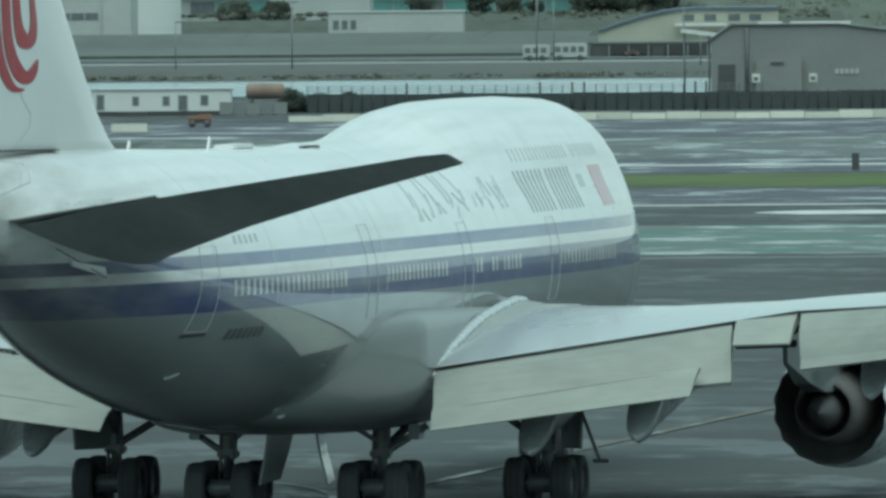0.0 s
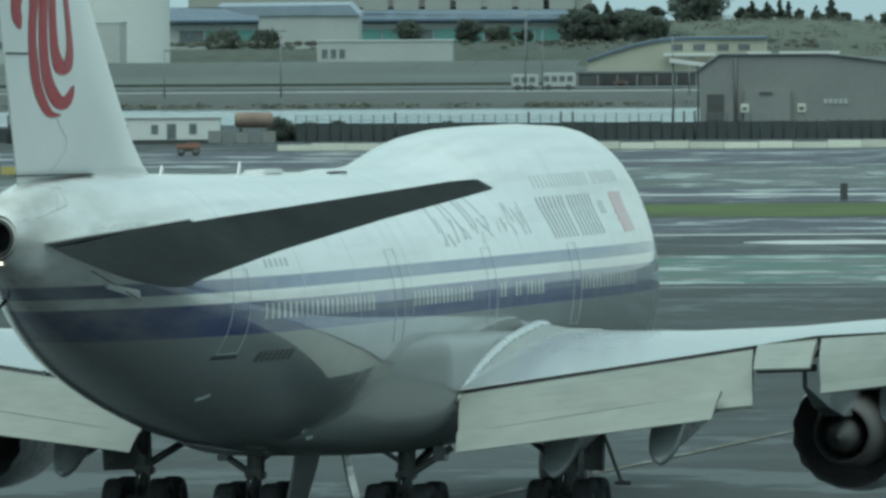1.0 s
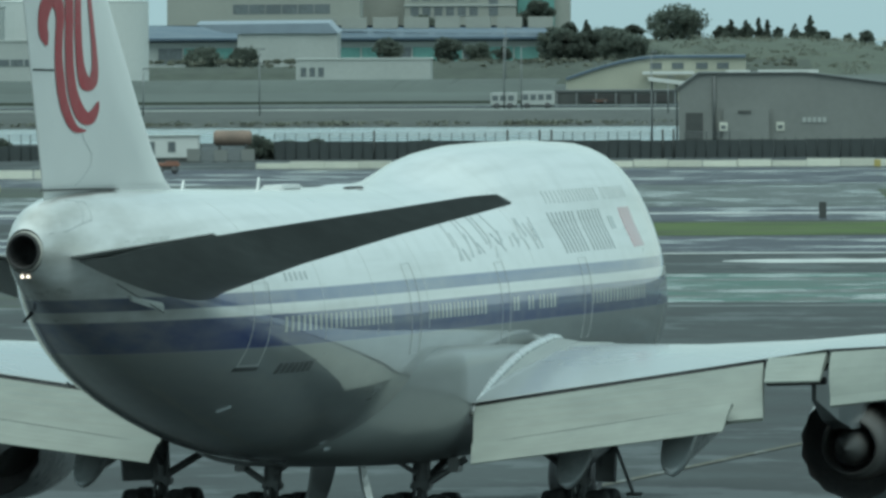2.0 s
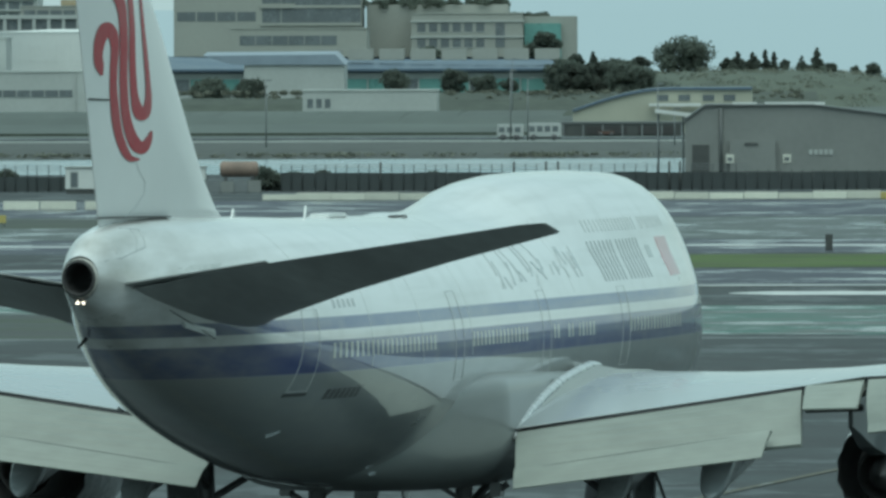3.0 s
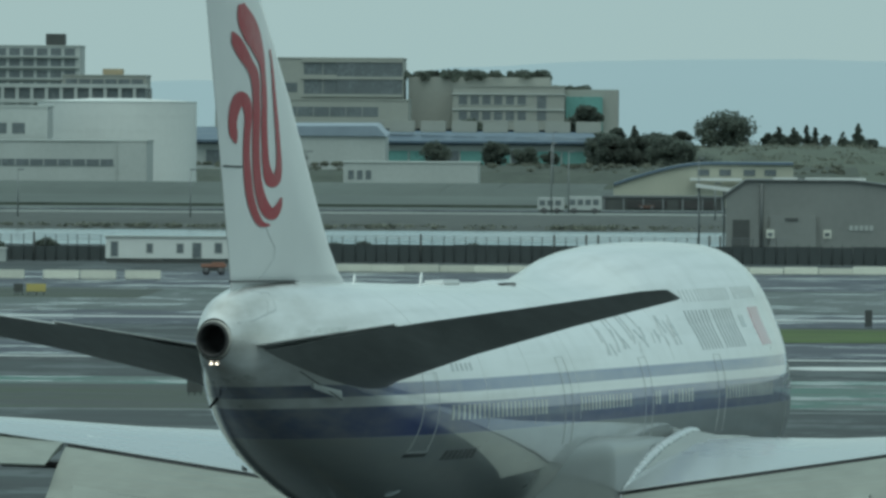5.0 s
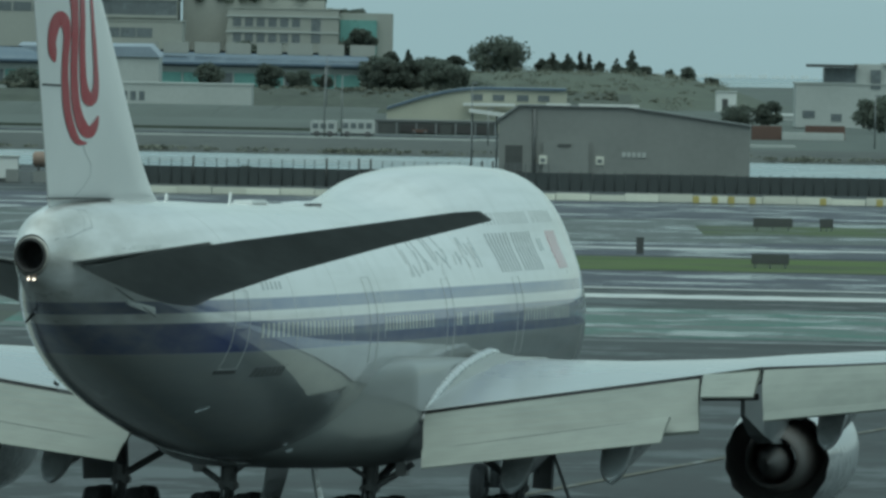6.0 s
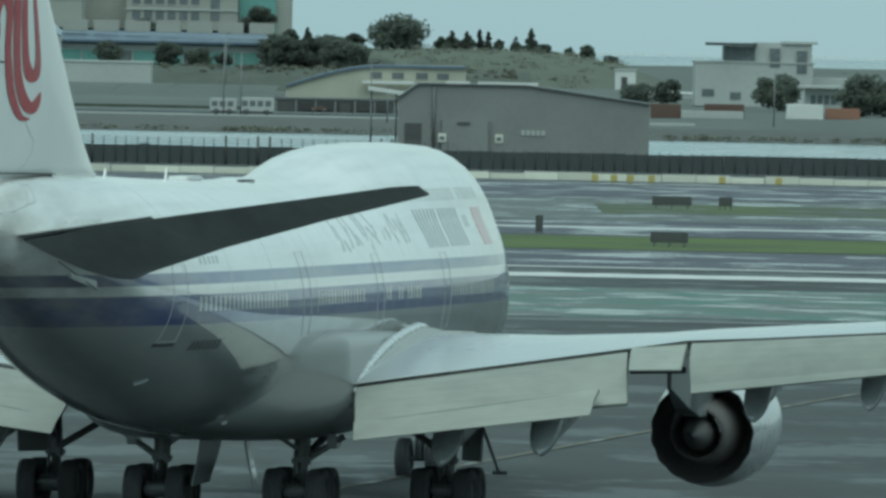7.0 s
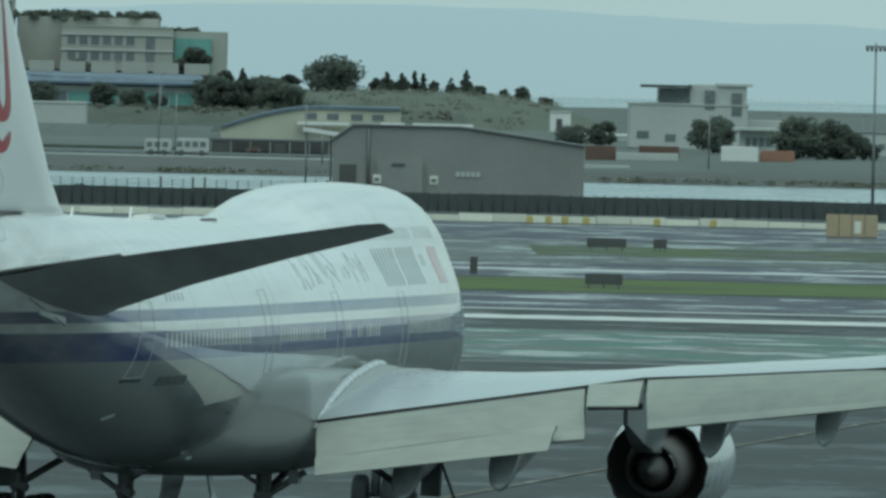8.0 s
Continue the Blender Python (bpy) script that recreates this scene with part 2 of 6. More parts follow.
FILLET = material("fillet_paint", (0.31, 0.335, 0.32), 0.5, vary=0.18, scale=1.0, coat=0.2)
SMUDGE = material("grey_smudge", (0.48, 0.49, 0.47), 0.4, vary=0.5, scale=2.5, coat=0.9)
SKIN_JOINT = material("skin_joint", (0.62, 0.64, 0.63), 0.4, vary=0.2, coat=1.0)
TAIL_CONE = material("sooty_tail_paint", (0.46, 0.45, 0.41), 0.6, vary=0.45, scale=2.0)
SEAM = material("panel_seam", (0.53, 0.55, 0.55), 0.4, vary=0.1, coat=1.0)

TARMAC = ground_material("wet_tarmac", (0.043, 0.048, 0.050), 0.5, 0.9, (0.12, 0.07, 1), 2.2, 0.12, (0.056, 0.066, 0.068))
RUNWAY = ground_material("runway_asphalt", (0.044, 0.049, 0.066), 0.14, 0.70, (0.11, 0.08, 1), 2.0, 0.28, (0.062, 0.068, 0.078))
CONCRETE = ground_material("pale_concrete", (0.088, 0.098, 0.098), 0.2, 0.7, (0.14, 0.06, 1), 1.5, 0.25, (0.07, 0.085, 0.08))
GRASS = ground_material("runway_grass", (0.066, 0.105, 0.026), 0.8, 0.95, (0.08, 0.10, 1), 4.0, 0.25, (0.075, 0.095, 0.04))
GRASS_THIN = ground_material("thin_wet_grass", (0.060, 0.085, 0.032), 0.5, 0.9, (0.10, 0.05, 1), 4.0, 0.3, (0.055, 0.060, 0.056))
GRASS_DULL = ground_material("dull_wet_grass", (0.055, 0.068, 0.048), 0.6, 0.9, (0.08, 0.12, 1), 4.0, 0.3, (0.055, 0.060, 0.058))
GREEN_PAVE = ground_material("green_pavement", (0.095, 0.105, 0.102), 0.16, 0.72, (0.15, 0.13, 1), 2.0, 0.3, (0.046, 0.118, 0.094))
LINE_WHITE = ground_material("worn_white_line", (0.50, 0.52, 0.51), 0.30, 0.6, (0.3, 0.2, 1), 3.0, 0.1)
LINE_WORN = ground_material("faded_white_line", (0.13, 0.14, 0.14), 0.3, 0.6, (0.2, 0.3, 1), 3.0, 0.2, (0.06, 0.068, 0.068))
LINE_YELLOW = ground_material("worn_yellow_line", (0.09, 0.085, 0.063), 0.3, 0.7, (0.5, 0.2, 1), 3.0, 0.2)
WATER = material("harbour_water", (0.20, 0.27, 0.29), 0.22, vary=0.08, scale=0.3, stretch=(0.3, 0.1, 1), rough_vary=0.12)
MUD = material("bank_stones", (0.080, 0.088, 0.082), 0.8, vary=0.5, scale=1.2, bump=0.6)
FIELD = material("dry_field", (0.10, 0.118, 0.108), 0.9, vary=0.3, scale=0.3, stretch=(0.3, 0.1, 1))
SCRUB = material("scrub_ground", (0.095, 0.112, 0.086), 0.9, vary=0.45, scale=0.8, bump=0.5)
LEAF = material("evergreen_leaf", (0.152, 0.175, 0.147), 0.8, vary=0.35, scale=1.5, each=0.2)
WEED = material("bank_weeds", (0.17, 0.18, 0.145), 0.9, vary=0.4, scale=1.5)
HEDGE = material("overgrown_slope", (0.070, 0.082, 0.066), 0.9, vary=0.5, scale=1.0, bump=0.5)
leaf_bsdf, leaf_mix, leaf_thin = LEAF.node_tree.nodes["Principled BSDF"], LEAF.node_tree.nodes.new("ShaderNodeMixShader"), LEAF.node_tree.nodes.new("ShaderNodeBsdfTranslucent")
leaf_mix.inputs[0].default_value = 0.5  # light shows through the leaves
LEAF.node_tree.links.new(leaf_bsdf.inputs["Base Color"].links[0].from_socket, leaf_thin.inputs[0])
LEAF.node_tree.links.new(leaf_bsdf.outputs[0], leaf_mix.inputs[1])
LEAF.node_tree.links.new(leaf_thin.outputs[0], leaf_mix.inputs[2])
LEAF.node_tree.links.new(leaf_mix.outputs[0], LEAF.node_tree.nodes["Material Output"].inputs[0])
BARK = material("bark", (0.08, 0.065, 0.05), 0.9, vary=0.3)
GREY_STEEL = material("hangar_sheet", (0.235, 0.245, 0.235), 0.6, vary=0.10, scale=0.6)
GREY_ROOF = material("hangar_roof", (0.13, 0.14, 0.14), 0.55, vary=0.12, scale=0.6)
CREAM = material("cream_cladding", (0.45, 0.45, 0.37), 0.65, vary=0.08)
PALE = material("pale_render", (0.45, 0.475, 0.46), 0.7, vary=0.10, scale=0.5)
OFF_WHITE = material("white_tank_paint", (0.68, 0.70, 0.68), 0.5, vary=0.05, scale=0.4)
TEAL = material("teal_glass_cladding", (0.17, 0.36, 0.33), 0.35, vary=0.15, scale=0.7)
BLUE_ROOF = material("blue_grey_roof", (0.10, 0.14, 0.19), 0.45, vary=0.12, scale=0.4)
TAN_WALL = material("tan_office_wall", (0.35, 0.36, 0.33), 0.75, vary=0.08, scale=0.4)
GLASS_DARK = material("dark_office_glass", (0.15, 0.17, 0.18), 0.25, vary=0.2, scale=0.5)
DARK_WALL = material("dark_shed_wall", (0.085, 0.09, 0.088), 0.75, vary=0.25)
BARRIER = material("whitewashed_concrete", (0.66, 0.665, 0.59), 0.75, vary=0.12, scale=1.5, each=0.12)
FENCE = material("dark_fence_mesh", (0.062, 0.072, 0.074), 0.8, vary=0.2, scale=2)
BUS_WHITE = material("white_vehicle_paint", (0.46, 0.48, 0.47), 0.45, vary=0.10, scale=0.8)
YELLOW = material("signal_yellow", (0.50, 0.42, 0.15), 0.5, vary=0.1)
ORANGE = material("faded_orange", (0.30, 0.155, 0.11), 0.6, vary=0.12)
RUST = material("rust_red", (0.13, 0.08, 0.065), 0.7, vary=0.2)
TAN_BOX = material("tan_plywood", (0.40, 0.33, 0.22), 0.7, vary=0.12)
GALVANISED = material("galvanised_steel", (0.24, 0.255, 0.26), 0.5, metal=0.4, vary=0.15)


# distance haze put into a flat colour and a glow of its own
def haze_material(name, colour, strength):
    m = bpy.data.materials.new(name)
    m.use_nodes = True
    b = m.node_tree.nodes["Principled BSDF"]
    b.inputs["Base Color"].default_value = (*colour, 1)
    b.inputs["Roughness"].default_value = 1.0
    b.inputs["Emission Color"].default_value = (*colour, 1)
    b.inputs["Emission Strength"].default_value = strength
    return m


# ---- building helpers ----
def mesh_of(name, bm, mat, smooth=False):
    me = bpy.data.meshes.new(name)
    bm.to_mesh(me)
    bm.free()
    me.materials.append(mat)
    if smooth:
        me.polygons.foreach_set("use_smooth", [True] * len(me.polygons))
    return me


def mesh_from(name, verts, faces, mat, smooth=False):
    me = bpy.data.meshes.new(name)
    me.from_pydata([tuple(v) for v in verts], [], [tuple(f) for f in faces])
    me.materials.append(mat)
    if smooth:
        me.polygons.foreach_set("use_smooth", [True] * len(me.polygons))
    me.update()
    return me


def part(name, data, parent, label="", m=None):
    ob = new(name, data)
    ob.parent = parent
    if m is not None:
        ob.matrix_basis = m
    if label:
        ob["label"] = label
    return ob


def box(bm, x0, x1, y0, y1, z0, z1, bevel=0.0):
    v = bmesh.ops.create_cube(bm, size=1.0)["verts"]
    for p in v:
        p.co = Vector(((x0 + x1) / 2 + p.co.x * (x1 - x0), (y0 + y1) / 2 + p.co.y * (y1 - y0), (z0 + z1) / 2 + p.co.z * (z1 - z0)))
    if bevel:
        bmesh.ops.bevel(bm, geom=list({e for p in v for e in p.link_edges}), offset=bevel, segments=2, affect="EDGES")


def rod(bm, a, b, r, r2=None, sides=10):
    a, b = Vector(a), Vector(b)
    turn = (b - a).to_track_quat("Z", "Y").to_matrix().to_4x4()
    bmesh.ops.create_cone(bm, cap_ends=True, segments=sides, radius1=r, radius2=r if r2 is None else r2, depth=(b - a).length,
                          matrix=Matrix.Translation((a + b) / 2) @ turn)


def box_mesh(name, x0, x1, y0, y1, z0, z1, mat, bevel=0.0):
    bm = bmesh.new()
    box(bm, x0, x1, y0, y1, z0, z1, bevel)
    return mesh_of(name, bm, mat)


def rod_mesh(name, a, b, r, mat, r2=None, sides=12):
    bm = bmesh.new()
    rod(bm, a, b, r, r2, sides)
    return mesh_of(name, bm, mat, True)


def loft(name, rings, mat, close_ring=True, caps=True, smooth=True):
    """A skin over rings of equally many points."""
    n = len(rings[0])
    verts = [p for ring in rings for p in ring]
    faces = []
    for i in range(len(rings) - 1):
        for j in range(n if close_ring else n - 1):
            k = (j + 1) % n
            faces.append((i * n + j, i * n + k, (i + 1) * n + k, (i + 1) * n + j))
    if caps and close_ring:
        faces.append(tuple(reversed(range(n))))
        faces.append(tuple(range((len(rings) - 1) * n, len(rings) * n)))
    me = mesh_from(name, verts, faces, mat, smooth)
    bm = bmesh.new()
    bm.from_mesh(me)
    bmesh.ops.recalc_face_normals(bm, faces=bm.faces)
    bm.to_mesh(me)
    bm.free()
    return me


def lathe(name, profile, mat, sides=64, ripple=None, ripple_at=-1, smooth=True):
    """Profile of (along, radius) turned round the y axis; ripple moves the ring ripple_at along it."""
    rings = []
    for i, (a, r) in enumerate(profile):
        ring = []
        for k in range(sides):
            w = 2 * math.pi * k / sides
            shift = ripple(w) if ripple and i == ripple_at else 0
            ring.append((r * math.sin(w), a + shift, r * math.cos(w)))
        rings.append(ring)
    return loft(name, rings, mat, caps=False, smooth=smooth)


# ---- the airliner: x to its right, y forward, z up; stations run aft from the nose, the origin lies at station 37.5 ----
ORIGIN = 37.5


def at(s, x, z):
    return Vector((x, ORIGIN - s, z))


HULL = [  # station, top, bottom, half width, height of the widest line
    (0.0, 5.21, 5.02, 0.10, 5.10), (0.4, 5.86, 4.42, 0.55, 5.13), (1.0, 6.42, 4.02, 0.88, 5.17), (2.0, 7.18, 3.55, 1.30, 5.24), 
    (3.5, 8.29, 3.07, 1.76, 5.37), (5.0, 9.15, 2.79, 2.12, 5.50), (7.0, 9.69, 2.59, 2.50, 5.64), (9.0, 9.97, 2.49, 2.77, 5.76), 
    (12.0, 10.07, 2.42, 3.03, 5.86), (15.0, 10.13, 2.39, 3.17, 5.90), (18.0, 10.14, 2.37, 3.24, 5.90), (22.0, 10.14, 2.30, 3.25, 5.90), 
    (25.5, 10.09, 2.23, 3.25, 5.90), (28.5, 9.94, 2.16, 3.25, 5.90), (31.5, 9.64, 2.10, 3.25, 5.90), (34.5, 9.36, 2.07, 3.25, 5.90), 
    (37.0, 9.22, 2.07, 3.25, 5.90), (40.0, 9.21, 2.12, 3.25, 5.90), (46.0, 9.25, 2.29, 3.25, 5.90), (50.0, 9.28, 2.49, 3.25, 5.92), (54.0, 9.33, 2.82, 3.20, 5.98), 
    (58.0, 9.40, 3.37, 3.05, 6.15), (62.0, 9.46, 4.07, 2.72, 6.45), (66.0, 9.53, 4.92, 2.16, 6.90), (70.0, 9.53, 5.97, 1.45, 7.50), 
    (73.0, 9.37, 6.89, 0.86, 8.00), (74.4, 9.14, 7.37, 0.61, 8.18), (75.2, 8.72, 7.69, 0.44, 8.20)]
HULL_S = np.array([r[0] for r in HULL])
HULL_V = np.array([r[1:] for r in HULL])
HULL_T = np.gradient(HULL_V, HULL_S, axis=0)


def hull(s):
    """Top, bottom, half width and widest height at a station, smooth between the table's rows."""
    s = min(max(s, 0.0), 75.2)
    i = min(max(int(np.searchsorted(HULL_S, s)) - 1, 0), len(HULL_S) - 2)
    d = HULL_S[i + 1] - HULL_S[i]
    u = (s - HULL_S[i]) / d
    return ((2 * u**3 - 3 * u**2 + 1) * HULL_V[i] + (u**3 - 2 * u**2 + u) * d * HULL_T[i]
            + (3 * u**2 - 2 * u**3) * HULL_V[i + 1] + (u**3 - u**2) * d * HULL_T[i + 1])


def section(s, n=72):
    """The hull's outline at a station: a round lower lobe and, ahead of the wing's trailing edge, the upper deck's narrower lobe."""
    top, low, half, mid = hull(s)
    crown = min(top, 9.19) if s < 40 else top
    ring = []
    for k in range(n):
        a = 2 * math.pi * k / n
        c, e = math.cos(a), math.sin(a)
        tall = (crown - mid) if e >= 0 else (mid - low)
        r = 1 / math.sqrt((c / half) ** 2 + (e / tall) ** 2)
        if s < 40.5 and top > crown - 0.01 and e > -0.2:
            zu, uw = mid + 1.6, half * float(np.interp(s, [22, 28, 34, 38], [0.80, 0.72, 0.54, 0.42]))
            uh = top - zu
            if uh > 1.62:
                p, q, w = (c / uw) ** 2 + (e / uh) ** 2, 2 * (mid - zu) * e / uh**2, ((mid - zu) / uh) ** 2 - 1
                up = (-q + math.sqrt(q * q - 4 * p * w)) / (2 * p)
                r = (r**36 + up**36) ** (1 / 36)
        ring.append((r * c, mid + r * e))
    return ring


def skin_x(s, z, out=0.0):
    """The point of the right-hand skin at a station and height, lifted outward by out."""
    ring = section(s, 144)
    side = ring[108:] + ring[:37]
    for (xa, za), (xb, zb) in zip(side, side[1:]):
        if za <= z <= zb or zb <= z <= za:
            u = 0 if za == zb else (z - za) / (zb - za)
            n = Vector((zb - za, -(xb - xa))).normalized()
            if n.x < 0:
                n = -n
            return at(s, xa + u * (xb - xa) + n.x * out, z + n.y * out)
    return at(s, 0.3, z)


def plate(name, s0, s1, z0, z1, mat, out=0.012, lean=0.0, rows=3, cols=1, side=1):
    """A thin plate that follows the hull's side; lean shifts its top forward."""
    verts, faces = [], []
    for lift in (out, -0.02):
        for i in range(rows + 1):
            for j in range(cols + 1):
                z = z0 + (z1 - z0) * i / rows
                p = skin_x(s0 + (s1 - s0) * j / cols - lean * i / rows, z, lift)
                verts.append((p.x * side, p.y, p.z))
    w, h = cols + 1, rows + 1
    for i in range(rows):
        for j in range(cols):
            q = (i * w + j, i * w + j + 1, (i + 1) * w + j + 1, (i + 1) * w + j)
            faces.append(q if side > 0 else q[::-1])
    edge = [j for j in range(w)] + [i * w + w - 1 for i in range(1, h)] + [(h - 1) * w + j for j in range(w - 2, -1, -1)] + [i * w for i in range(h - 2, 0, -1)]
    for a, b in zip(edge, edge[1:] + edge[:1]):
        faces.append((a, a + w * h, b + w * h, b))
    return mesh_from(name, verts, faces, mat)


def seam_frame(name, s0, s1, z0, z1, mat, wide=0.03, side=1):
    """A door's outline: four thin strips on the skin, joined into one mesh."""
    bm = bmesh.new()
    for a, b, c, d, rows in ((s0, s0 + wide * 2, z0, z1, 10), (s1 - wide * 2, s1, z0, z1, 10), (s0, s1, z1 - wide, z1, 1), (s0, s1, z0, z0 + wide, 1)):
        me = plate("strip", a, b, c, d, mat, 0.014, 0, rows, 1, side)
        bm.from_mesh(me)
        bpy.data.meshes.remove(me)
    return mesh_of(name, bm, mat)


def aerofoil(chord, thick, n=14):
    """Points of a closed wing section: (back from the leading edge, up)."""
    xs = [(1 - math.cos(math.pi * i / n)) / 2 for i in range(n + 1)]
    yt = [5 * thick * (0.2969 * math.sqrt(x) - 0.126 * x - 0.3516 * x**2 + 0.2843 * x**3 - 0.1036 * x**4) for x in xs]
    upper = [(x * chord, y * chord) for x, y in zip(xs, yt)]
    lower = [(x * chord, -0.85 * y * chord) for x, y in zip(xs, yt)]
    return upper[::-1] + lower[1:-1]


def wing_mesh(name, rows, mat, side=1, upright=False):
    """Rows of (out, station of the leading edge, chord, height of the leading edge, height of the trailing edge, thickness share)."""
    rings = []
    for out, s, chord, zl, zt, thick in rows:
        ring = []
        for b, u in aerofoil(chord, thick):
            if upright:
                ring.append(at(s + b, u, out))
            else:
                ring.append(at(s + b, side * out, zl + (zt - zl) * b / chord + u))
        rings.append(ring)
    return loft(name, rings, mat)


def slab(name, top_in, top_out, low_out, low_in, mat, thick=0.22, side=1, thin=0.05, bulge=0.10):
    """A flap: a curved, tapering slab between four corners (station, x, z), rounded at its top edge."""
    n = 7
    rings = []
    a, b, c, d = (at(*q) for q in (top_in, top_out, low_out, low_in))
    normal = (b - a).cross(d - a).normalized()
    if normal.y > 0:
        normal = -normal
    for j in range(2):
        t, l = (a, d) if j == 0 else (b, c)
        face, back = [], []
        for i in range(n):
            u = i / (n - 1)
            p = t.lerp(l, u) + normal * (bulge * math.sin(math.pi * min(1.0, u * 1.1 + 0.08)))
            face.append(p)
            back.append(p - normal * (thick + (thin - thick) * u))
        ring = face + back[::-1]
        rings.append([Vector((p.x * side, p.y, p.z)) for p in ring])
    return loft(name, rings, mat, smooth=False)


def canoe(name, x, s0, s1, z0, z1, wide, deep, mat, side=1):
    """A flap-track fairing: a boat-shaped body whose tail droops steeply with the flap to a point."""
    knee, top = s1 - 1.9, z1 + 1.25
    rows = [(s0, z0, 0.12, 0.10)]
    for i in range(1, 9):
        u = i / 8
        rows.append((s0 + (knee - s0) * u, z0 + (top - z0) * u, wide * min(1.0, 0.25 + 1.0 * u), deep * min(1.0, 0.3 + 0.8 * u)))
    for u, w, h in ((0.2, 0.99, 0.95), (0.4, 0.93, 0.8), (0.6, 0.86, 0.6), (0.78, 0.72, 0.42), (0.9, 0.52, 0.26), (0.97, 0.30, 0.16), (1.0, 0.08, 0.10)):
        rows.append((knee + (s1 - knee) * u, top + (z1 - top) * u, wide * w, deep * h))
    shape = ((-0.5, -0.10), (-0.44, 0.0), (0.0, 0.05), (0.44, 0.0), (0.5, -0.10), (0.48, -0.35), (0.36, -0.65), (0.16, -0.9), (0.0, -1.0), (-0.16, -0.9), (-0.36, -0.65), (-0.48, -0.35))
    return loft(name, [[at(st, side * x + w * a, z + h * b) for a, b in shape] for st, z, w, h in rows], mat)


def build_airliner():
    plane = tagged(new("airliner"), "white four-engined jet airliner with blue bands, taxiing with lowered flaps",
                   "airliner")
    # hull
    stations = list(np.concatenate([np.linspace(0, 2, 12), np.linspace(2.25, 12, 40), np.linspace(12.4, 75.2, 150)]))
    rings = [[at(s, x, z) for x, z in section(s)] for s in stations]
    part("fuselage", loft("fuselage", rings, LIVERY, caps=False), plane, "white hull with blue bands and grey belly")
    # exhaust of the tail engine
    tail = [[at(75.2 + d, r * 0.44 * math.cos(2 * math.pi * k / 32), 8.20 + r * 0.48 * math.sin(2 * math.pi * k / 32)) for k in range(32)]
            for d, r in ((0.0, 0.99), (0.08, 0.97), (0.15, 0.93), (0.12, 0.90), (-0.3, 0.85))]
    cone = part("tail_cone", loft("tail_cone", tail, TAIL_CONE, caps=False), plane, "soot-stained tail cone with dark exhaust opening")
    bore = [[at(75.46 + d, r * 0.44 * math.cos(2 * math.pi * k / 32), 8.20 + r * 0.48 * math.sin(2 * math.pi * k / 32)) for k in range(32)]
            for d, r in ((-0.14, 0.925), (-0.06, 0.87), (-0.02, 0.80), (-0.08, 0.75), (-0.5, 0.68), (-1.2, 0.60), (-1.22, 0.02))]
    part("exhaust_pipe", loft("exhaust_pipe", bore, BLACK, caps=False), cone, "sooty black exhaust pipe")
    for x in (-0.10, 0.04):
        part("tail_light", box_mesh("tail_light", x - 0.030, x + 0.030, ORIGIN - 75.1, ORIGIN - 74.6, 7.60, 7.64, LAMP, 0.01), plane, "lit white tail lamp")

    # fin with its rudder
    fin_rows = [(9.1, 59.4, 13.8, 0, 0, 0.062), (9.7, 61.1, 12.35, 0, 0, 0.068), (10.4, 62.5, 11.25, 0, 0, 0.078), (11.6, 64.15, 10.12, 0, 0, 0.084),
                (14.0, 67.2, 8.1, 0, 0, 0.090), (17.0, 71.5, 5.1, 0, 0, 0.098), (19.2, 74.2, 3.3, 0, 0, 0.090), (19.5, 74.9, 2.7, 0, 0, 0.05)]
    fin = part("fin", wing_mesh("fin", fin_rows, WHITE, upright=True), plane, "white tail fin")
    gap = [[at(st, -h, lo), at(st, h, lo), at(st, h, lo + 0.03), at(st, -h, lo + 0.03)] for st, h, lo in ((73.42, 0.05, 9.56), (72.3, 0.20, 9.56), (70.4, 0.36, 9.545), (67.5, 0.46, 9.515))]
    part("fin_root_gap", loft("fin_root_gap", [[Vector(p) for p in r] for r in gap], DARK_GAP, smooth=False), fin, "dark gap under the rudder")
    emblem(fin, fin_rows)

    # tailplane, trimmed nose down, so that its grey underside shows from behind
    for side in (1, -1):
        rows = [(0.5, 63.3, 9.85, 6.38, 7.90, 0.095), (1.6, 64.3, 9.2, 6.80, 8.06, 0.095), (2.6, 65.3, 8.4, 7.20, 8.29, 0.09), (5.0, 67.8, 6.6, 7.88, 8.66, 0.085),
                (8.0, 70.9, 4.3, 8.60, 9.09, 0.085), (10.5, 73.3, 2.55, 9.14, 9.46, 0.075), (11.0, 73.7, 2.1, 9.24, 9.50, 0.045), (11.12, 74.0, 1.75, 9.28, 9.50, 0.02)]
        tailplane = part("tailplane", wing_mesh("tailplane", rows, STAB_GREY, side), plane, "dark grey tailplane seen from below")
        part("elevator_seam", rod_mesh("elevator_seam", at(72.2, side * 1.3, 7.96), at(75.1, side * 10.4, 9.33), 0.02, DARK_GAP), tailplane)
        part("elevator", slab("elevator", (72.0, 0.75, 7.78), (72.9, 4.2, 8.38), (74.22, 4.2, 8.59), (73.75, 0.75, 8.05), STAB_GREY, 0.07, side, 0.03, 0.0), tailplane, "grey inboard elevator on the tailplane's rear edge")
        if side > 0:
            part("tailplane_fairing", slab("tailplane_fairing", (72.0, 1.75, 7.12), (69.1, 1.85, 6.90), (68.9, 1.85, 6.68), (71.8, 1.75, 6.99), WHITE, 0.1, side, 0.05, 0.02), tailplane,
                 "white root fairing strip")
    
            part("root_joint", rod_mesh("root_joint", at(73.2, side * 1.70, 7.42), at(69.0, side * 1.86, 6.66), 0.013, DARK_GAP, None, 6), tailplane, "dark joint at the tailplane root")

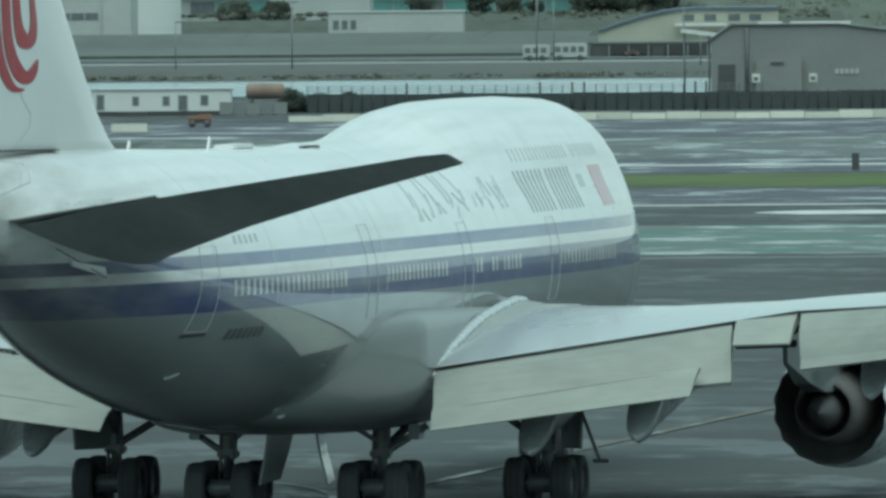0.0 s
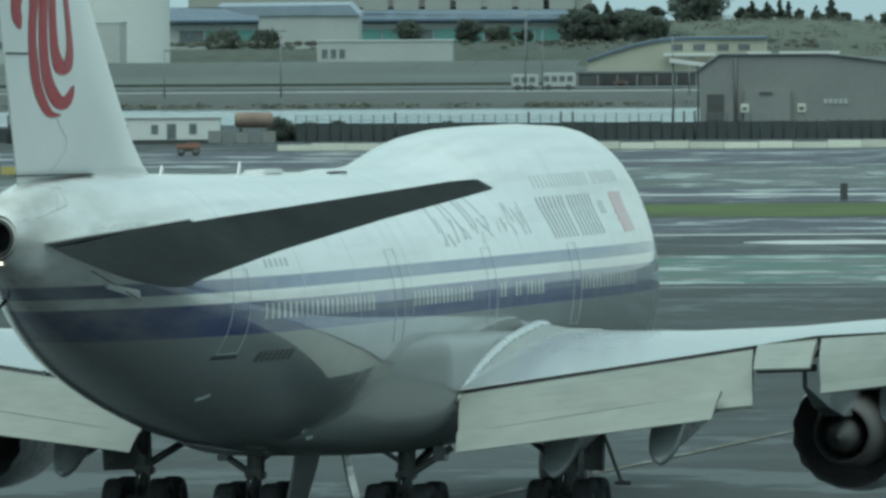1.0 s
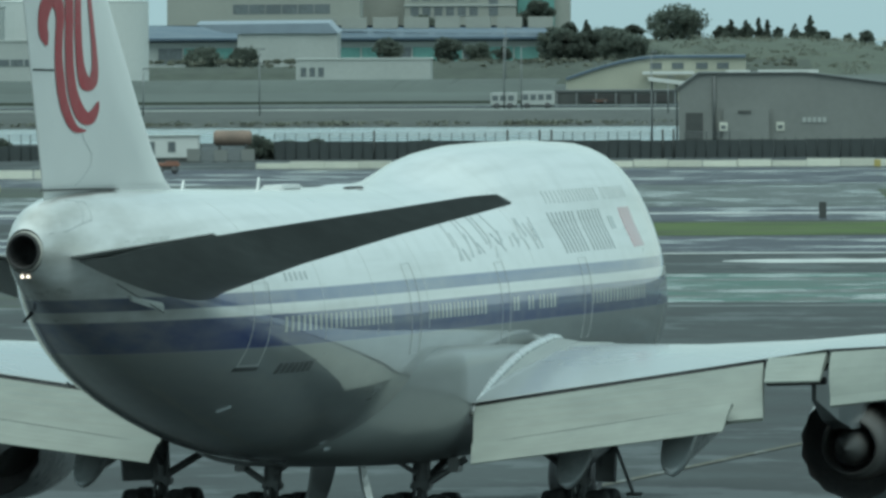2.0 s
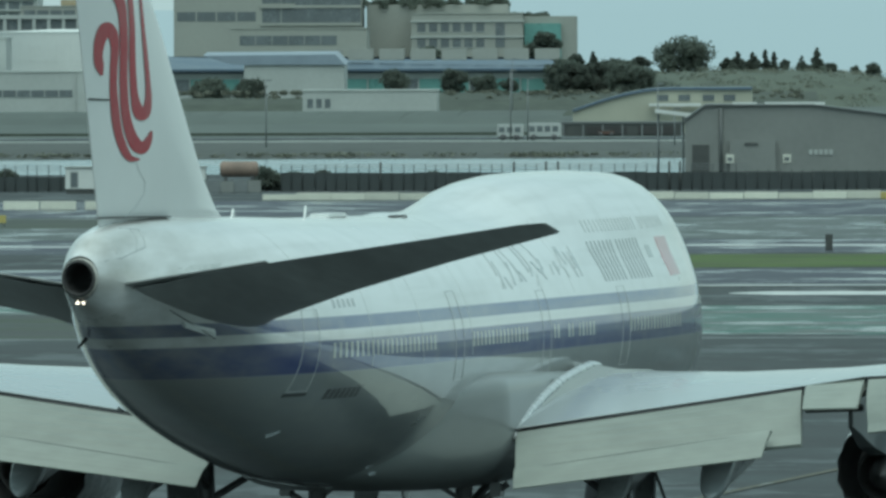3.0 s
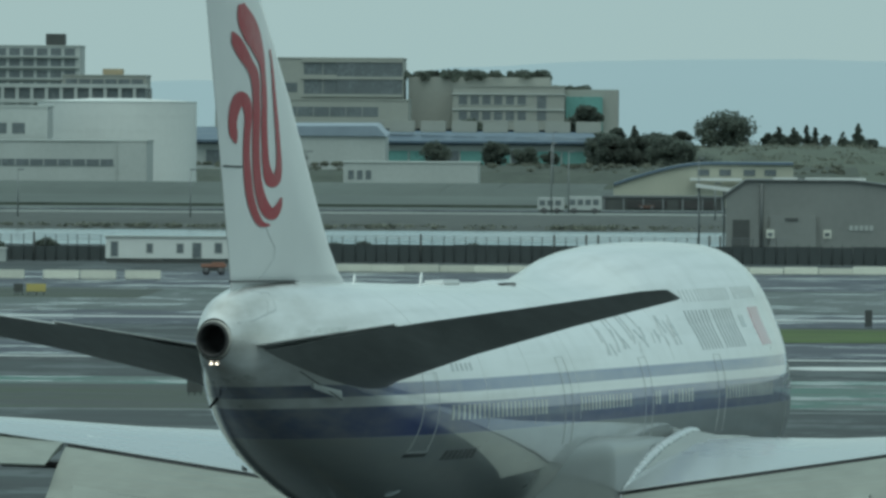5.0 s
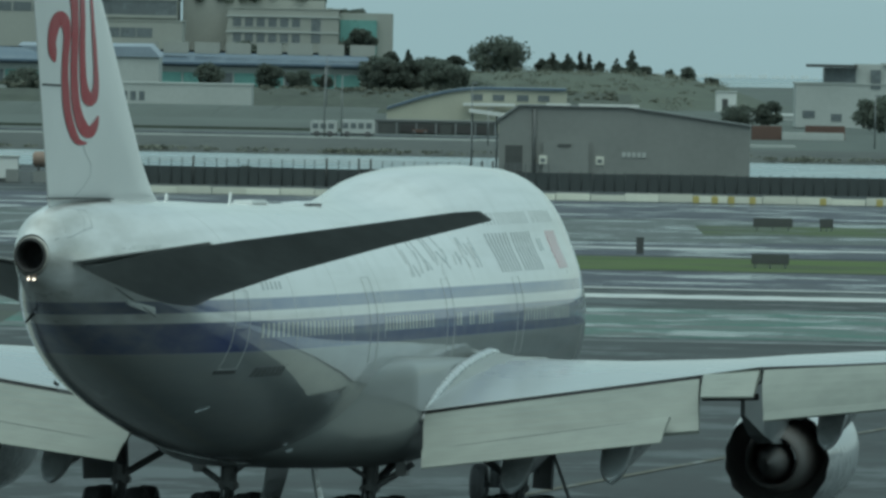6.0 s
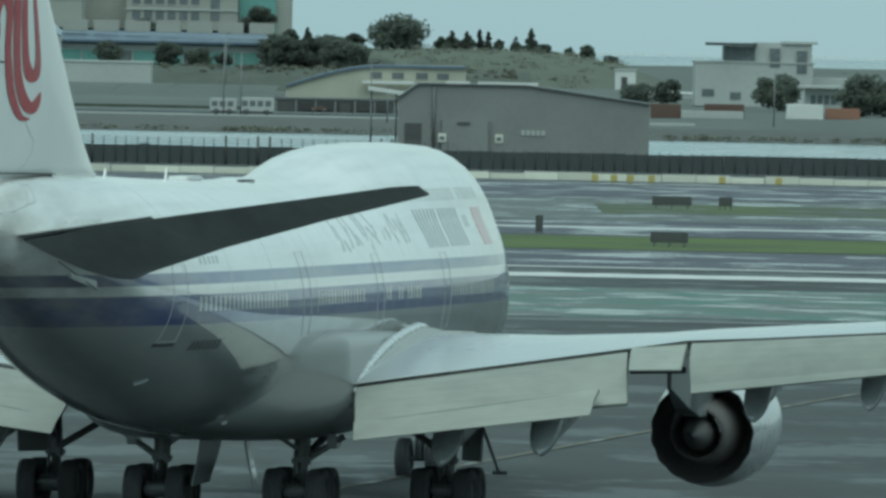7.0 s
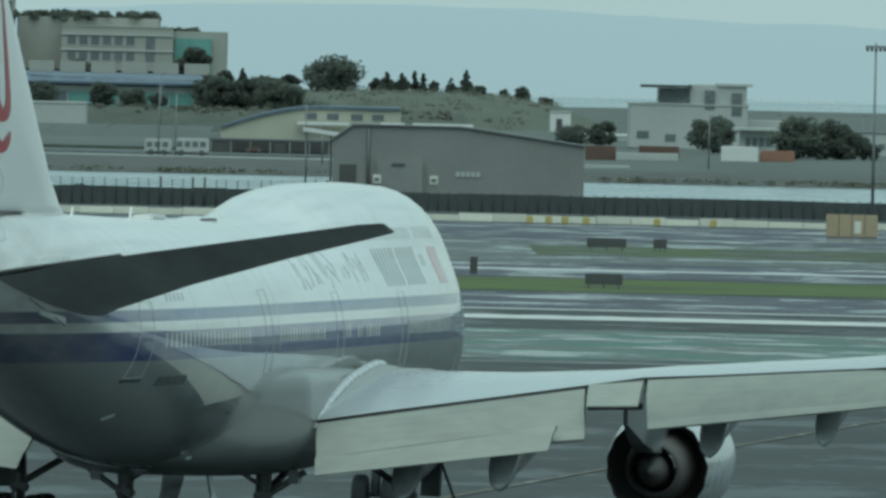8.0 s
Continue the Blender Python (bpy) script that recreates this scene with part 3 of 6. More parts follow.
    # wings
    wing_rows = [(1.5, 21.9, 20.0, 3.75, 3.32, 0.125), (3.2, 23.5, 18.1, 3.98, 3.62, 0.118), (5.5, 25.6, 15.9, 4.12, 3.97, 0.104), (8.0, 27.9, 13.6, 4.35, 4.34, 0.088),
                 (11.2, 30.9, 10.65, 4.70, 4.82, 0.074), (13.0, 32.5, 9.8, 4.90, 5.10, 0.070), (18.2, 37.2, 7.9, 5.40, 5.42, 0.074), (24.0, 42.5, 6.6, 6.05, 5.95, 0.08),
                 (31.0, 48.9, 4.6, 6.95, 6.8, 0.08), (34.0, 52.8, 1.6, 7.3, 7.25, 0.06)]
    for side in (1, -1):
        wing = part("wing", wing_mesh("wing", wing_rows, WING_GREY, side), plane, "light grey wing, wet and shining")
        part("inboard_flap", slab("inboard_flap", (41.6, 3.83, 3.60), (41.75, 11.30, 4.72), (43.2, 11.52, 3.40), (43.3, 4.08, 2.69), FLAP_PAINT, 0.26, side, 0.10), wing, "lowered inboard flap, streaked with grime")
        part("aft_flap", slab("aft_flap", (43.32, 4.07, 2.72), (43.28, 10.76, 3.77), (44.0, 10.62, 3.08), (44.0, 4.17, 2.25), FLAP_PAINT, 0.12, side, 0.03, 0.04), wing, "lowered trailing flap panel")
        p, q = at(43.34, 4.06, 2.68), at(43.30, 10.76, 3.72)
        part("flap_seam", rod_mesh("flap_seam", (p.x * side, p.y - 0.03, p.z), (q.x * side, q.y - 0.03, q.z), 0.022, DARK_GAP, None, 6), wing)
        part("inboard_aileron", slab("inboard_aileron", (41.6, 11.40, 4.85), (42.1, 13.02, 5.08), (43.3, 12.98, 4.34), (43.2, 11.55, 4.30), FLAP_PAINT, 0.22, side, 0.05, 0.05), wing, "grey aileron panel")
        part("outboard_flap", slab("outboard_flap", (42.5, 13.17, 5.02), (47.4, 22.0, 5.66), (48.6, 22.2, 4.80), (43.9, 13.36, 3.72), FLAP_PAINT, 0.24, side, 0.06), wing, "lowered outboard flap")
        part("outboard_aileron", slab("outboard_aileron", (47.5, 22.2, 5.7), (53.2, 30.5, 6.7), (54.0, 30.5, 6.5), (48.4, 22.2, 5.5), FLAP_PAINT, 0.18, side, 0.04, 0.02), wing)
        # dark rods laid in the flap gaps stand in for their shade
        for a, b in (((41.48, 3.80, 3.56), (41.5, 11.3, 4.71)), ((42.3, 13.15, 5.0), (47.2, 22.0, 5.64)), ((41.75, 11.4, 4.24), (42.2, 12.95, 4.30))):
            p, q = at(*a), at(*b)
            part("cove_shade", rod_mesh("cove_shade", (p.x * side, p.y, p.z), (q.x * side, q.y, q.z), 0.092, DARK_GAP), wing, "dark rod standing in for shade in the gap ahead of the flap")
        for x, s0, s1, z0, z1, wide, deep in ((6.3, 32.6, 42.4, 3.15, 1.68, 0.86, 1.0), (9.1, 32.6, 43.0, 3.55, 2.06, 0.86, 1.1),
                                              (14.95, 35.0, 43.3, 4.40, 3.08, 0.78, 1.0), (18.4, 37.6, 45.6, 4.90, 3.52, 0.70, 1.0)):
            part("flap_track_fairing", canoe("flap_track_fairing", x, s0, s1, z0, z1, wide, deep, NACELLE, side), wing, "boat-shaped grey flap track fairing")
        # the panels' paler colour stands in for light caught on their raised faces
        for k in range(4):
            a, b = 6.35 + 1.24 * k, 6.35 + 1.24 * k + 1.19
            za, zb = 3.60 + (a - 3.83) * 0.152, 3.60 + (b - 3.83) * 0.152
            part("spoiler", slab("spoiler", (39.3, a, za + 0.26), (39.3, b, zb + 0.26), (41.36, b, zb + 0.085), (41.36, a, za + 0.085), NACELLE, 0.05, side, 0.03, 0.0), wing, "spoiler panel, its paler colour standing in for bright sheen")
        # fillet between wing and hull: a ridge that climbs forward along the hull's side
        rings = []
        for st, ridge, low in ((41.8, 3.52, 3.48), (41.0, 3.78, 3.62), (38.8, 4.20, 3.92), (36.5, 4.56, 4.25), (34.5, 4.84, 4.55), (32.2, 5.03, 4.75), (30.4, 5.14, 4.86), (29.4, 5.12, 4.90), (28.7, 4.96, 4.90)):
            wide = float(np.interp(st, [34, 42.2], [1.6, 0.12]))
            tuck, drop = float(np.interp(st, [37.5, 41.8], [1.0, 0.12])), float(np.interp(st, [40.0, 41.9], [0.5, 0.05]))
            shape = ((3.05, low - drop), (3.05, ridge - 0.5 * drop), (3.44, ridge - 0.03), (3.58, ridge + 0.02), (3.70, ridge - 0.02), (3.74, ridge - 0.10), (3.74 + 0.08 * wide, low + 0.55 * (ridge - low)),
                     (3.74 + 0.3 * wide, low + 0.22 * (ridge - low)), (3.74 + 0.75 * wide, low + 0.02), (3.74 + wide, low - 0.2 * drop), (3.74 + wide, low - drop))
            rings.append([at(st, side * (3.82 + (x - 3.82) * tuck), z) for x, z in shape])
        fillet = part("wing_root_fillet", loft("wing_root_fillet", rings, FILLET), wing, "grey fillet where wing meets hull")
        crest = [[ring[2] + Vector((0, 0, 0.012)), ring[3] + Vector((0, 0, 0.022)), ring[4] + Vector((side * 0.012, 0, 0.02)), ring[5] + Vector((side * 0.02, 0, -0.02)), ring[5] + Vector((-side * 0.1, 0, -0.06))] for ring in rings]
        part("fillet_crest", loft("fillet_crest", crest, NACELLE), fillet, "pale rounded crest strip")
        bm = bmesh.new()
        for k in (2, 7):
            for p, q in zip(rings, rings[1:]):
                rod(bm, p[k], q[k], 0.012, 0.012, 6)
        part("fillet_seam", mesh_of("fillet_seam", bm, TITLE), fillet, "dark joint lines along the fillet")
    # belly fairing under the wing: upright sides at the wing, sinking into the hull towards the tail
    rings = []
    for i in range(90):
        st = 18 + 39 * i / 89
        wide = float(np.interp(st, [18, 24, 30, 40, 42.6, 44.3, 46, 48, 50, 52, 57], [2.3, 3.0, 3.3, 3.7, 3.78, 3.36, 2.93, 2.38, 1.75, 1.1, 0.4]))
        rise = float(np.interp(st, [18, 26, 42, 47, 57], [0.5, 1.1, 1.30, 1.1, 0.9]))
        fall = 3.9 - hull(st)[1] + float(np.interp(st, [18, 24, 46, 57], [-0.1, 0.06, 0.06, -0.3]))
        ring = []
        for k in range(120):
            a = 2 * math.pi * k / 120
            c, e = math.cos(a), math.sin(a)
            p, q = (0.22, 0.30) if e > 0 else (0.55, 0.62)
            ring.append(at(st, abs(c) ** p * wide * (1 if c > 0 else -1), 3.9 + abs(e) ** q * (rise if e > 0 else -fall)))
        rings.append(ring)
    part("belly_fairing", loft("belly_fairing", rings, BELLY), plane, "smooth grey belly fairing")

    # engines: two under each wing
    def scallop(w):
        u = (w * 16 / (2 * math.pi)) % 1.0
        return 0.36 * (abs(2 * u - 1) - 0.5)
    outer = [(5.25, 1.30), (5.36, 1.37), (5.30, 1.46), (4.9, 1.60), (4.0, 1.70), (3.0, 1.72), (2.0, 1.68), (1.0, 1.58), (0.0, 1.45)]
    cowl = lathe("nacelle", outer, NACELLE, 180, scallop, len(outer) - 1)
    duct = lathe("fan_duct", [(5.25, 1.30), (3.4, 1.34), (3.35, 0.2)] + [(2.2, 0.9), (2.0, 1.34), (0.9, 1.46), (0.0, 1.43)], DUCT, 180, scallop, 6)
    core = lathe("core_cowl", [(2.4, 0.95), (1.4, 1.02), (0.6, 0.98), (-0.3, 0.86), (-1.0, 0.72), (-0.98, 0.68), (0.0, 0.66)], CORE, 72)
    plug = lathe("exhaust_plug", [(0.0, 0.5), (-0.6, 0.50), (-1.2, 0.36), (-1.7, 0.16), (-1.85, 0.02)], CORE, 48)
    for x, s, z in ((11.70, 30.0, 2.27), (-11.70, 30.0, 2.27), (20.9, 37.6, 3.15), (-20.9, 37.6, 3.15)):
        m = pose(x, ORIGIN - s, z, 2.0)
        nac = part("engine", cowl, plane, "jet engine nacelle with scalloped nozzle", m)
        part("fan_duct", duct, nac, "black fan duct")
        part("core_cowl", core, nac, "brown-grey metal core cowl")
        part("exhaust_plug", plug, nac)
        rings = [[(dx, y, zz) for dx, zz in ((-h, lo), (h, lo), (h, hi), (-h, hi))] for y, h, lo, hi in
                 ((3.4, 0.05, 1.5, 1.66), (2.0, 0.22, 0.8, 2.0), (0.0, 0.27, 0.45, 2.3), (-2.0, 0.26, 0.55, 2.45), (-4.0, 0.22, 0.9, 2.4), (-6.5, 0.06, 1.6, 2.2))]
        part("pylon", loft("pylon", rings, WING_GREY, smooth=False), nac, "grey engine pylon")

    # doors, cabin windows and painted marks on both sides
    for side in (1, -1):
        for s0, s1, z0, z1 in ((61.4, 62.65, 5.22, 7.2), (45.7, 46.8, 5.1, 7.35), (33.9, 35.0, 5.0, 7.15), (22.4, 23.5, 4.9, 7.05)):
            part("cabin_door", seam_frame("cabin_door", s0, s1, z0, z1, SEAM, 0.007, side), plane, "outline of a closed cabin door")
        part("door_sill", plate("door_sill", 61.3, 62.7, 5.10, 5.18, MARKING, 0.014, 0, 1, 3, side), plane, "dark scuffed sill below the door")
        # panel joints round the tail, below the fin
        for pts in (((72.5, 9.34), (71.5, 9.28), (71.75, 9.04), (71.95, 8.87), (72.7, 8.79), (73.7, 8.65), (74.7, 8.6)), ((73.7, 9.05), (73.85, 8.9), (73.95, 8.75)), ((72.0, 9.3), (72.2, 9.05), (72.6, 8.82))):
            bm = bmesh.new()
            for (a, b), (c, d) in zip(pts, pts[1:]):
                p, q = skin_x(a, b, 0.002), skin_x(c, d, 0.002)
                rod(bm, (p.x * side, p.y, p.z), (q.x * side, q.y, q.z), 0.012, 0.012, 6)
            part("panel_joint", mesh_of("panel_joint", bm, TITLE_PALE), plane, "grey joint line round a tail panel")
        part("soot_stain", plate("soot_stain", 67.7, 70.0, 8.30, 8.42, SMUDGE, 0.006, 0.5, 2, 4, side), plane, "grey smudge on the tail skin")
        for s0, z0, z1 in ((29.6, 7.0, 8.9), (33.9, 6.95, 8.8), (44.6, 5.7, 8.9), (50.9, 5.7, 9.0), (56.6, 5.7, 9.1), (61.6, 6.95, 9.2)):
            part("skin_joint", plate("skin_joint", s0, s0 + 0.035, z0, z1, SKIN_JOINT, 0.006, 0, 14, 1, side), plane, "faint skin joint line")
        for s0, s1, z0, z1 in ((19.5, 22.0, 3.2, 4.6),):
            part("cargo_door", seam_frame("cargo_door", s0, s1, z0, z1, TITLE, 0.008, side), plane, "outline of a closed cargo door")
        for s0, s1, skip in ((49.4, 60.4, ()), (37.2, 44.6, ()), (27.7, 33.5, (5, 8, 9)), (14.0, 22.6, ())):
            n = int((s1 - s0) / 0.508) + 1
            for k in range(n):
                if k not in skip:
                    s = s0 + 0.508 * k
                    part("cabin_window", plate("cabin_window", s, s + 0.17, 5.88 + 0.005 * (s - 37.5), 6.25 + 0.005 * (s - 37.5), SHADE, 0.010, 0, 2, 1, side), plane)
        for s0, s1 in ((16.9, 24.5), (11.7, 15.9)):
            for k in range(int((s1 - s0) / 0.508) + 1):
                s = s0 + 0.508 * k
                part("upper_deck_window", plate("upper_deck_window", s, s + 0.15, 8.52, 8.85, WINDOW, 0.010, 0, 2, 1, side), plane)
        # title, brush marks, flag and small markings, as plain bars
        lettering(plane, side)
    # antennas and small fittings along the crown
    for s, tall in ((50.0, 0.30), (58.6, 0.20)):
        top = hull(s)[0]
        part("blade_antenna", slab("blade_antenna", (s - 0.1, -0.02, top + tall), (s - 0.1, 0.02, top + tall), (s + 0.12, 0.02, top - 0.05), (s + 0.12, -0.02, top - 0.05), WHITE, 0.14, 1, 0.2, 0.0), plane, "white blade antenna")
    part("roof_vent", plate("roof_vent", 40.2, 41.7, 9.165, 9.185, DARK_GAP, 0.03, 0, 1, 4), plane, "dark slot in the crown")
    part("roof_fairing", box_mesh("roof_fairing", -0.3, 0.3, ORIGIN - 48.3, ORIGIN - 46.0, 9.2, 9.35, WHITE, 0.06), plane)
    part("drain_mast", rod_mesh("drain_mast", at(72.0, -0.60, 6.72), at(72.3, -0.72, 6.52), 0.05, DARK_GAP, 0.03), plane)
    for s, x, z, run, across, climb in ((60.5, 1.62, 4.25, 0.3, -0.32, -0.14), (49.4, 1.70, 2.86, 0.3, -0.12, -0.04), (60.3, -2.45, 4.75, 0.8, 0.12, 0.08)):
        part("drain_fairing", slab("drain_fairing", (s, x, z), (s, x - 0.03, z - 0.07), (s + run, x + across, z + climb - 0.06), (s + run, x + across, z + climb), NACELLE, 0.12, 1, 0.05, 0.02), plane, "small pale drain fairing")
    return plane


def on_fin(rows, s, z, out=0.02, side=1):
    """A point on the fin's side."""
    for r, q in zip(rows, rows[1:]):
        if r[0] <= z <= q[0]:
            u = (z - r[0]) / (q[0] - r[0])
            le, ch, th = (r[i] + (q[i] - r[i]) * u for i in (1, 2, 5))
            x = min(max((s - le) / ch, 0.001), 0.999)
            y = 5 * th * ch * (0.2969 * math.sqrt(x) - 0.126 * x - 0.3516 * x**2 + 0.2843 * x**3 - 0.1036 * x**4)
            return at(s, side * (y + out), z)
    return at(s, side * 0.3, z)


def ribbon(fin, rows, spine, side):
    """A tapering red ribbon painted on the fin: spine of (station, height, width), its width drawn for a stretch along the fin."""
    pinch = 0.29
    spine = [np.array((s * pinch, z, w)) for s, z, w in spine]
    verts, faces, pts = [], [], []
    for i in range(len(spine) - 1):
        p0, p1, p2, p3 = (spine[min(max(i + k, 0), len(spine) - 1)] for k in (-1, 0, 1, 2))
        for u in np.linspace(0, 1, 9)[:-1]:
            pts.append(0.5 * ((2 * p1) + (p2 - p0) * u + (2 * p0 - 5 * p1 + 4 * p2 - p3) * u**2 + (3 * p1 - p0 - 3 * p2 + p3) * u**3))
    pts.append(spine[-1])
    for i, p in enumerate(pts):
        d = pts[min(i + 1, len(pts) - 1)][:2] - pts[max(i - 1, 0)][:2]
        d = d / (np.linalg.norm(d) + 1e-9)
        n = np.array((-d[1], d[0]))
        for k in range(4):
            e = p[:2] + n * max(0.01, 1.04 * p[2]) * (k / 3 - 0.5)
            verts.append(on_fin(rows, e[0] / pinch, e[1], 0.018, side))
    for i in range(len(pts) - 1):
        for k in range(3):
            faces.append((i * 4 + k, i * 4 + k + 1, i * 4 + k + 5, i * 4 + k + 4))
    part("emblem_ribbon", mesh_from("emblem_ribbon", verts, faces, RED), fin, "red painted ribbon")


def emblem(fin, rows):
    for side in (1, -1):
        ribbon(fin, rows, [(73.5, 12.91, 0.05), (73.71, 13.13, 0.18), (73.84, 13.4, 0.19), (73.71, 13.75, 0.24), (73.28, 14.0, 0.3), (72.8, 13.88, 0.24), (72.56, 13.57, 0.18), (72.6, 13.1, 0.16), (72.58, 12.63, 0.16), (72.42, 12.15, 0.18), (72.17, 11.68, 0.18), (71.73, 11.27, 0.18), (71.11, 10.97, 0.15), (70.26, 10.92, 0.04)], side)
        ribbon(fin, rows, [(74.18, 15.59, 0.03), (73.83, 15.39, 0.24), (73.32, 15.12, 0.28), (72.71, 14.85, 0.23), (72.19, 14.59, 0.23), (71.95, 14.18, 0.19), (71.83, 13.51, 0.18), (71.8, 12.83, 0.18), (71.61, 12.15, 0.19), (71.26, 11.67, 0.22), (70.67, 11.3, 0.27), (70.05, 11.19, 0.27), (69.56, 11.36, 0.18), (69.28, 11.59, 0.04)], side)
        ribbon(fin, rows, [(73.49, 16.26, 0.16), (73.07, 15.93, 0.42), (72.43, 15.56, 0.46), (71.68, 15.06, 0.26), (71.37, 14.73, 0.14), (71.17, 14.05, 0.14), (71.11, 13.37, 0.15), (71.0, 12.83, 0.16), (70.8, 12.35, 0.19), (70.36, 12.01, 0.28), (69.84, 12.03, 0.23), (69.61, 12.35, 0.16), (69.7, 12.82, 0.12), (69.89, 13.37, 0.11), (70.14, 14.05, 0.09), (70.29, 14.66, 0.07), (70.49, 15.2, 0.05)], side)
        p, q = on_fin(rows, 74.4, 12.36, 0.01, side), on_fin(rows, 72.9, 12.34, 0.01, side)
        part("rudder_joint", rod_mesh("rudder_joint", p, q, 0.022, DARK_GAP, None, 6), fin, "dark joint between rudder halves")
        bm = bmesh.new()
        line = [on_fin(rows, a, b, 0.004, side) for a, b in ((70.6, 10.95), (70.35, 10.7), (69.7, 10.38), (69.72, 10.1), (70.4, 9.8), (71.2, 9.55))]
        for p, q in zip(line, line[1:]):
            rod(bm, p, q, 0.009, 0.009, 6)
        part("rudder_hinge_line", mesh_of("rudder_hinge_line", bm, TITLE_PALE), fin, "thin crooked joint line of the rudder")


def lettering(plane, side):
    # the title as plain upright bars, most of them in pairs
    s = 24.6
    for kind in "pbpppbpp":
        wide = {"p": 0.66, "b": 0.15}[kind]
        bars = [(s - 0.15, s, 7.20, 8.28)] + ([(s - wide, s - wide + 0.15, 7.20, 8.28)] if kind == "p" else [])
        bm = bmesh.new()
        for a, b, c, d in bars:
            me = plate("stroke", a, b, c, d, TITLE, 0.010, 0, 6 if d - c > 0.5 else 1, 1, side)
            bm.from_mesh(me)
            bpy.data.meshes.remove(me)
        part("title_bar", mesh_of("title_bar", bm, TITLE), plane, "dark grey title bars")
        s -= wide + (0.70 if s < 22.9 and s > 21.6 else 0.36)
    part("title_disc", plate("title_disc", 15.75, 16.55, 7.72, 8.06, TITLE_PALE, 0.010, 0, 2, 2, side), plane, "small grey mark after the title")
    # eight brush-drawn marks, each a loose cluster of slanting strokes
    rng = random.Random(5)
    for k in range(8):
        s = 39.7 - 1.62 * k
        bm = bmesh.new()
        for _ in range(4):
            a, z = s - rng.uniform(0.0, 1.0), rng.uniform(7.25, 7.75)
            me = plate("stroke", a - rng.uniform(0.10, 0.22), a, z, z + rng.uniform(0.2, 0.75), TITLE_PALE, 0.010, rng.uniform(-0.5, 0.6), 5, 1, side)
            bm.from_mesh(me)
            bpy.data.meshes.remove(me)
        part("brush_mark", mesh_of("brush_mark", bm, TITLE_PALE), plane, "grey brush strokes in a cluster")
    part("flag_panel", plate("flag_panel", 12.2, 14.25, 7.18, 8.26, FLAG_RED, 0.010, 0, 6, 3, side), plane, "red flag panel")
    for k in range(5):
        a = 57.7 + 0.48 * k
        part("registration_bar", plate("registration_bar", a, a + 0.20, 7.20, 7.40, TITLE_PALE, 0.010, 0, 2, 1, side), plane, "dark marking bar")
    for k in range(7):
        a = 57.35 + 0.40 * k
        part("type_mark_bar", plate("type_mark_bar", a, a + 0.27, 4.98, 5.22, MARKING, 0.012, 0.12, 2, 1, side), plane, "dark marking bar")


WHEELS = []


def wheel_meshes(radius, width):
    r, w = radius, width / 2
    prof = [(-w * 0.62, r * 0.50), (-w * 0.86, r * 0.60), (-w, r * 0.78), (-w * 0.9, r * 0.93), (-w * 0.62, r * 0.985), (-w * 0.4, r), (-w * 0.36, r * 0.985), (-w * 0.3, r),
            (w * 0.3, r), (w * 0.36, r * 0.985), (w * 0.4, r), (w * 0.62, r * 0.985), (w * 0.9, r * 0.93), (w, r * 0.78), (w * 0.86, r * 0.60), (w * 0.62, r * 0.50)]
    rim = [(-w * 0.5, 0.02), (-w * 0.5, r * 0.2), (-w * 0.3, r * 0.24), (-w * 0.35, r * 0.42), (-w * 0.66, r * 0.52), (w * 0.66, r * 0.52), (w * 0.35, r * 0.42), (w * 0.3, r * 0.24), (w * 0.5, r * 0.2), (w * 0.5, 0.02)]
    turn = Matrix.Rotation(radians(90), 4, "Z")
    tyre, hub = lathe("tyre", prof, RUBBER, 40), lathe("rim", rim, RIM, 24)
    tyre.transform(turn)
    hub.transform(turn)
    return tyre, hub


def add_wheel(plane, tyre, hub, x, s, radius):
    w = part("wheel", tyre, plane, "black rubber tyre on a steel rim", pose(x, ORIGIN - s, radius))
    part("rim", hub, w)
    WHEELS.append((w, Vector((x, ORIGIN - s, radius)), radius))


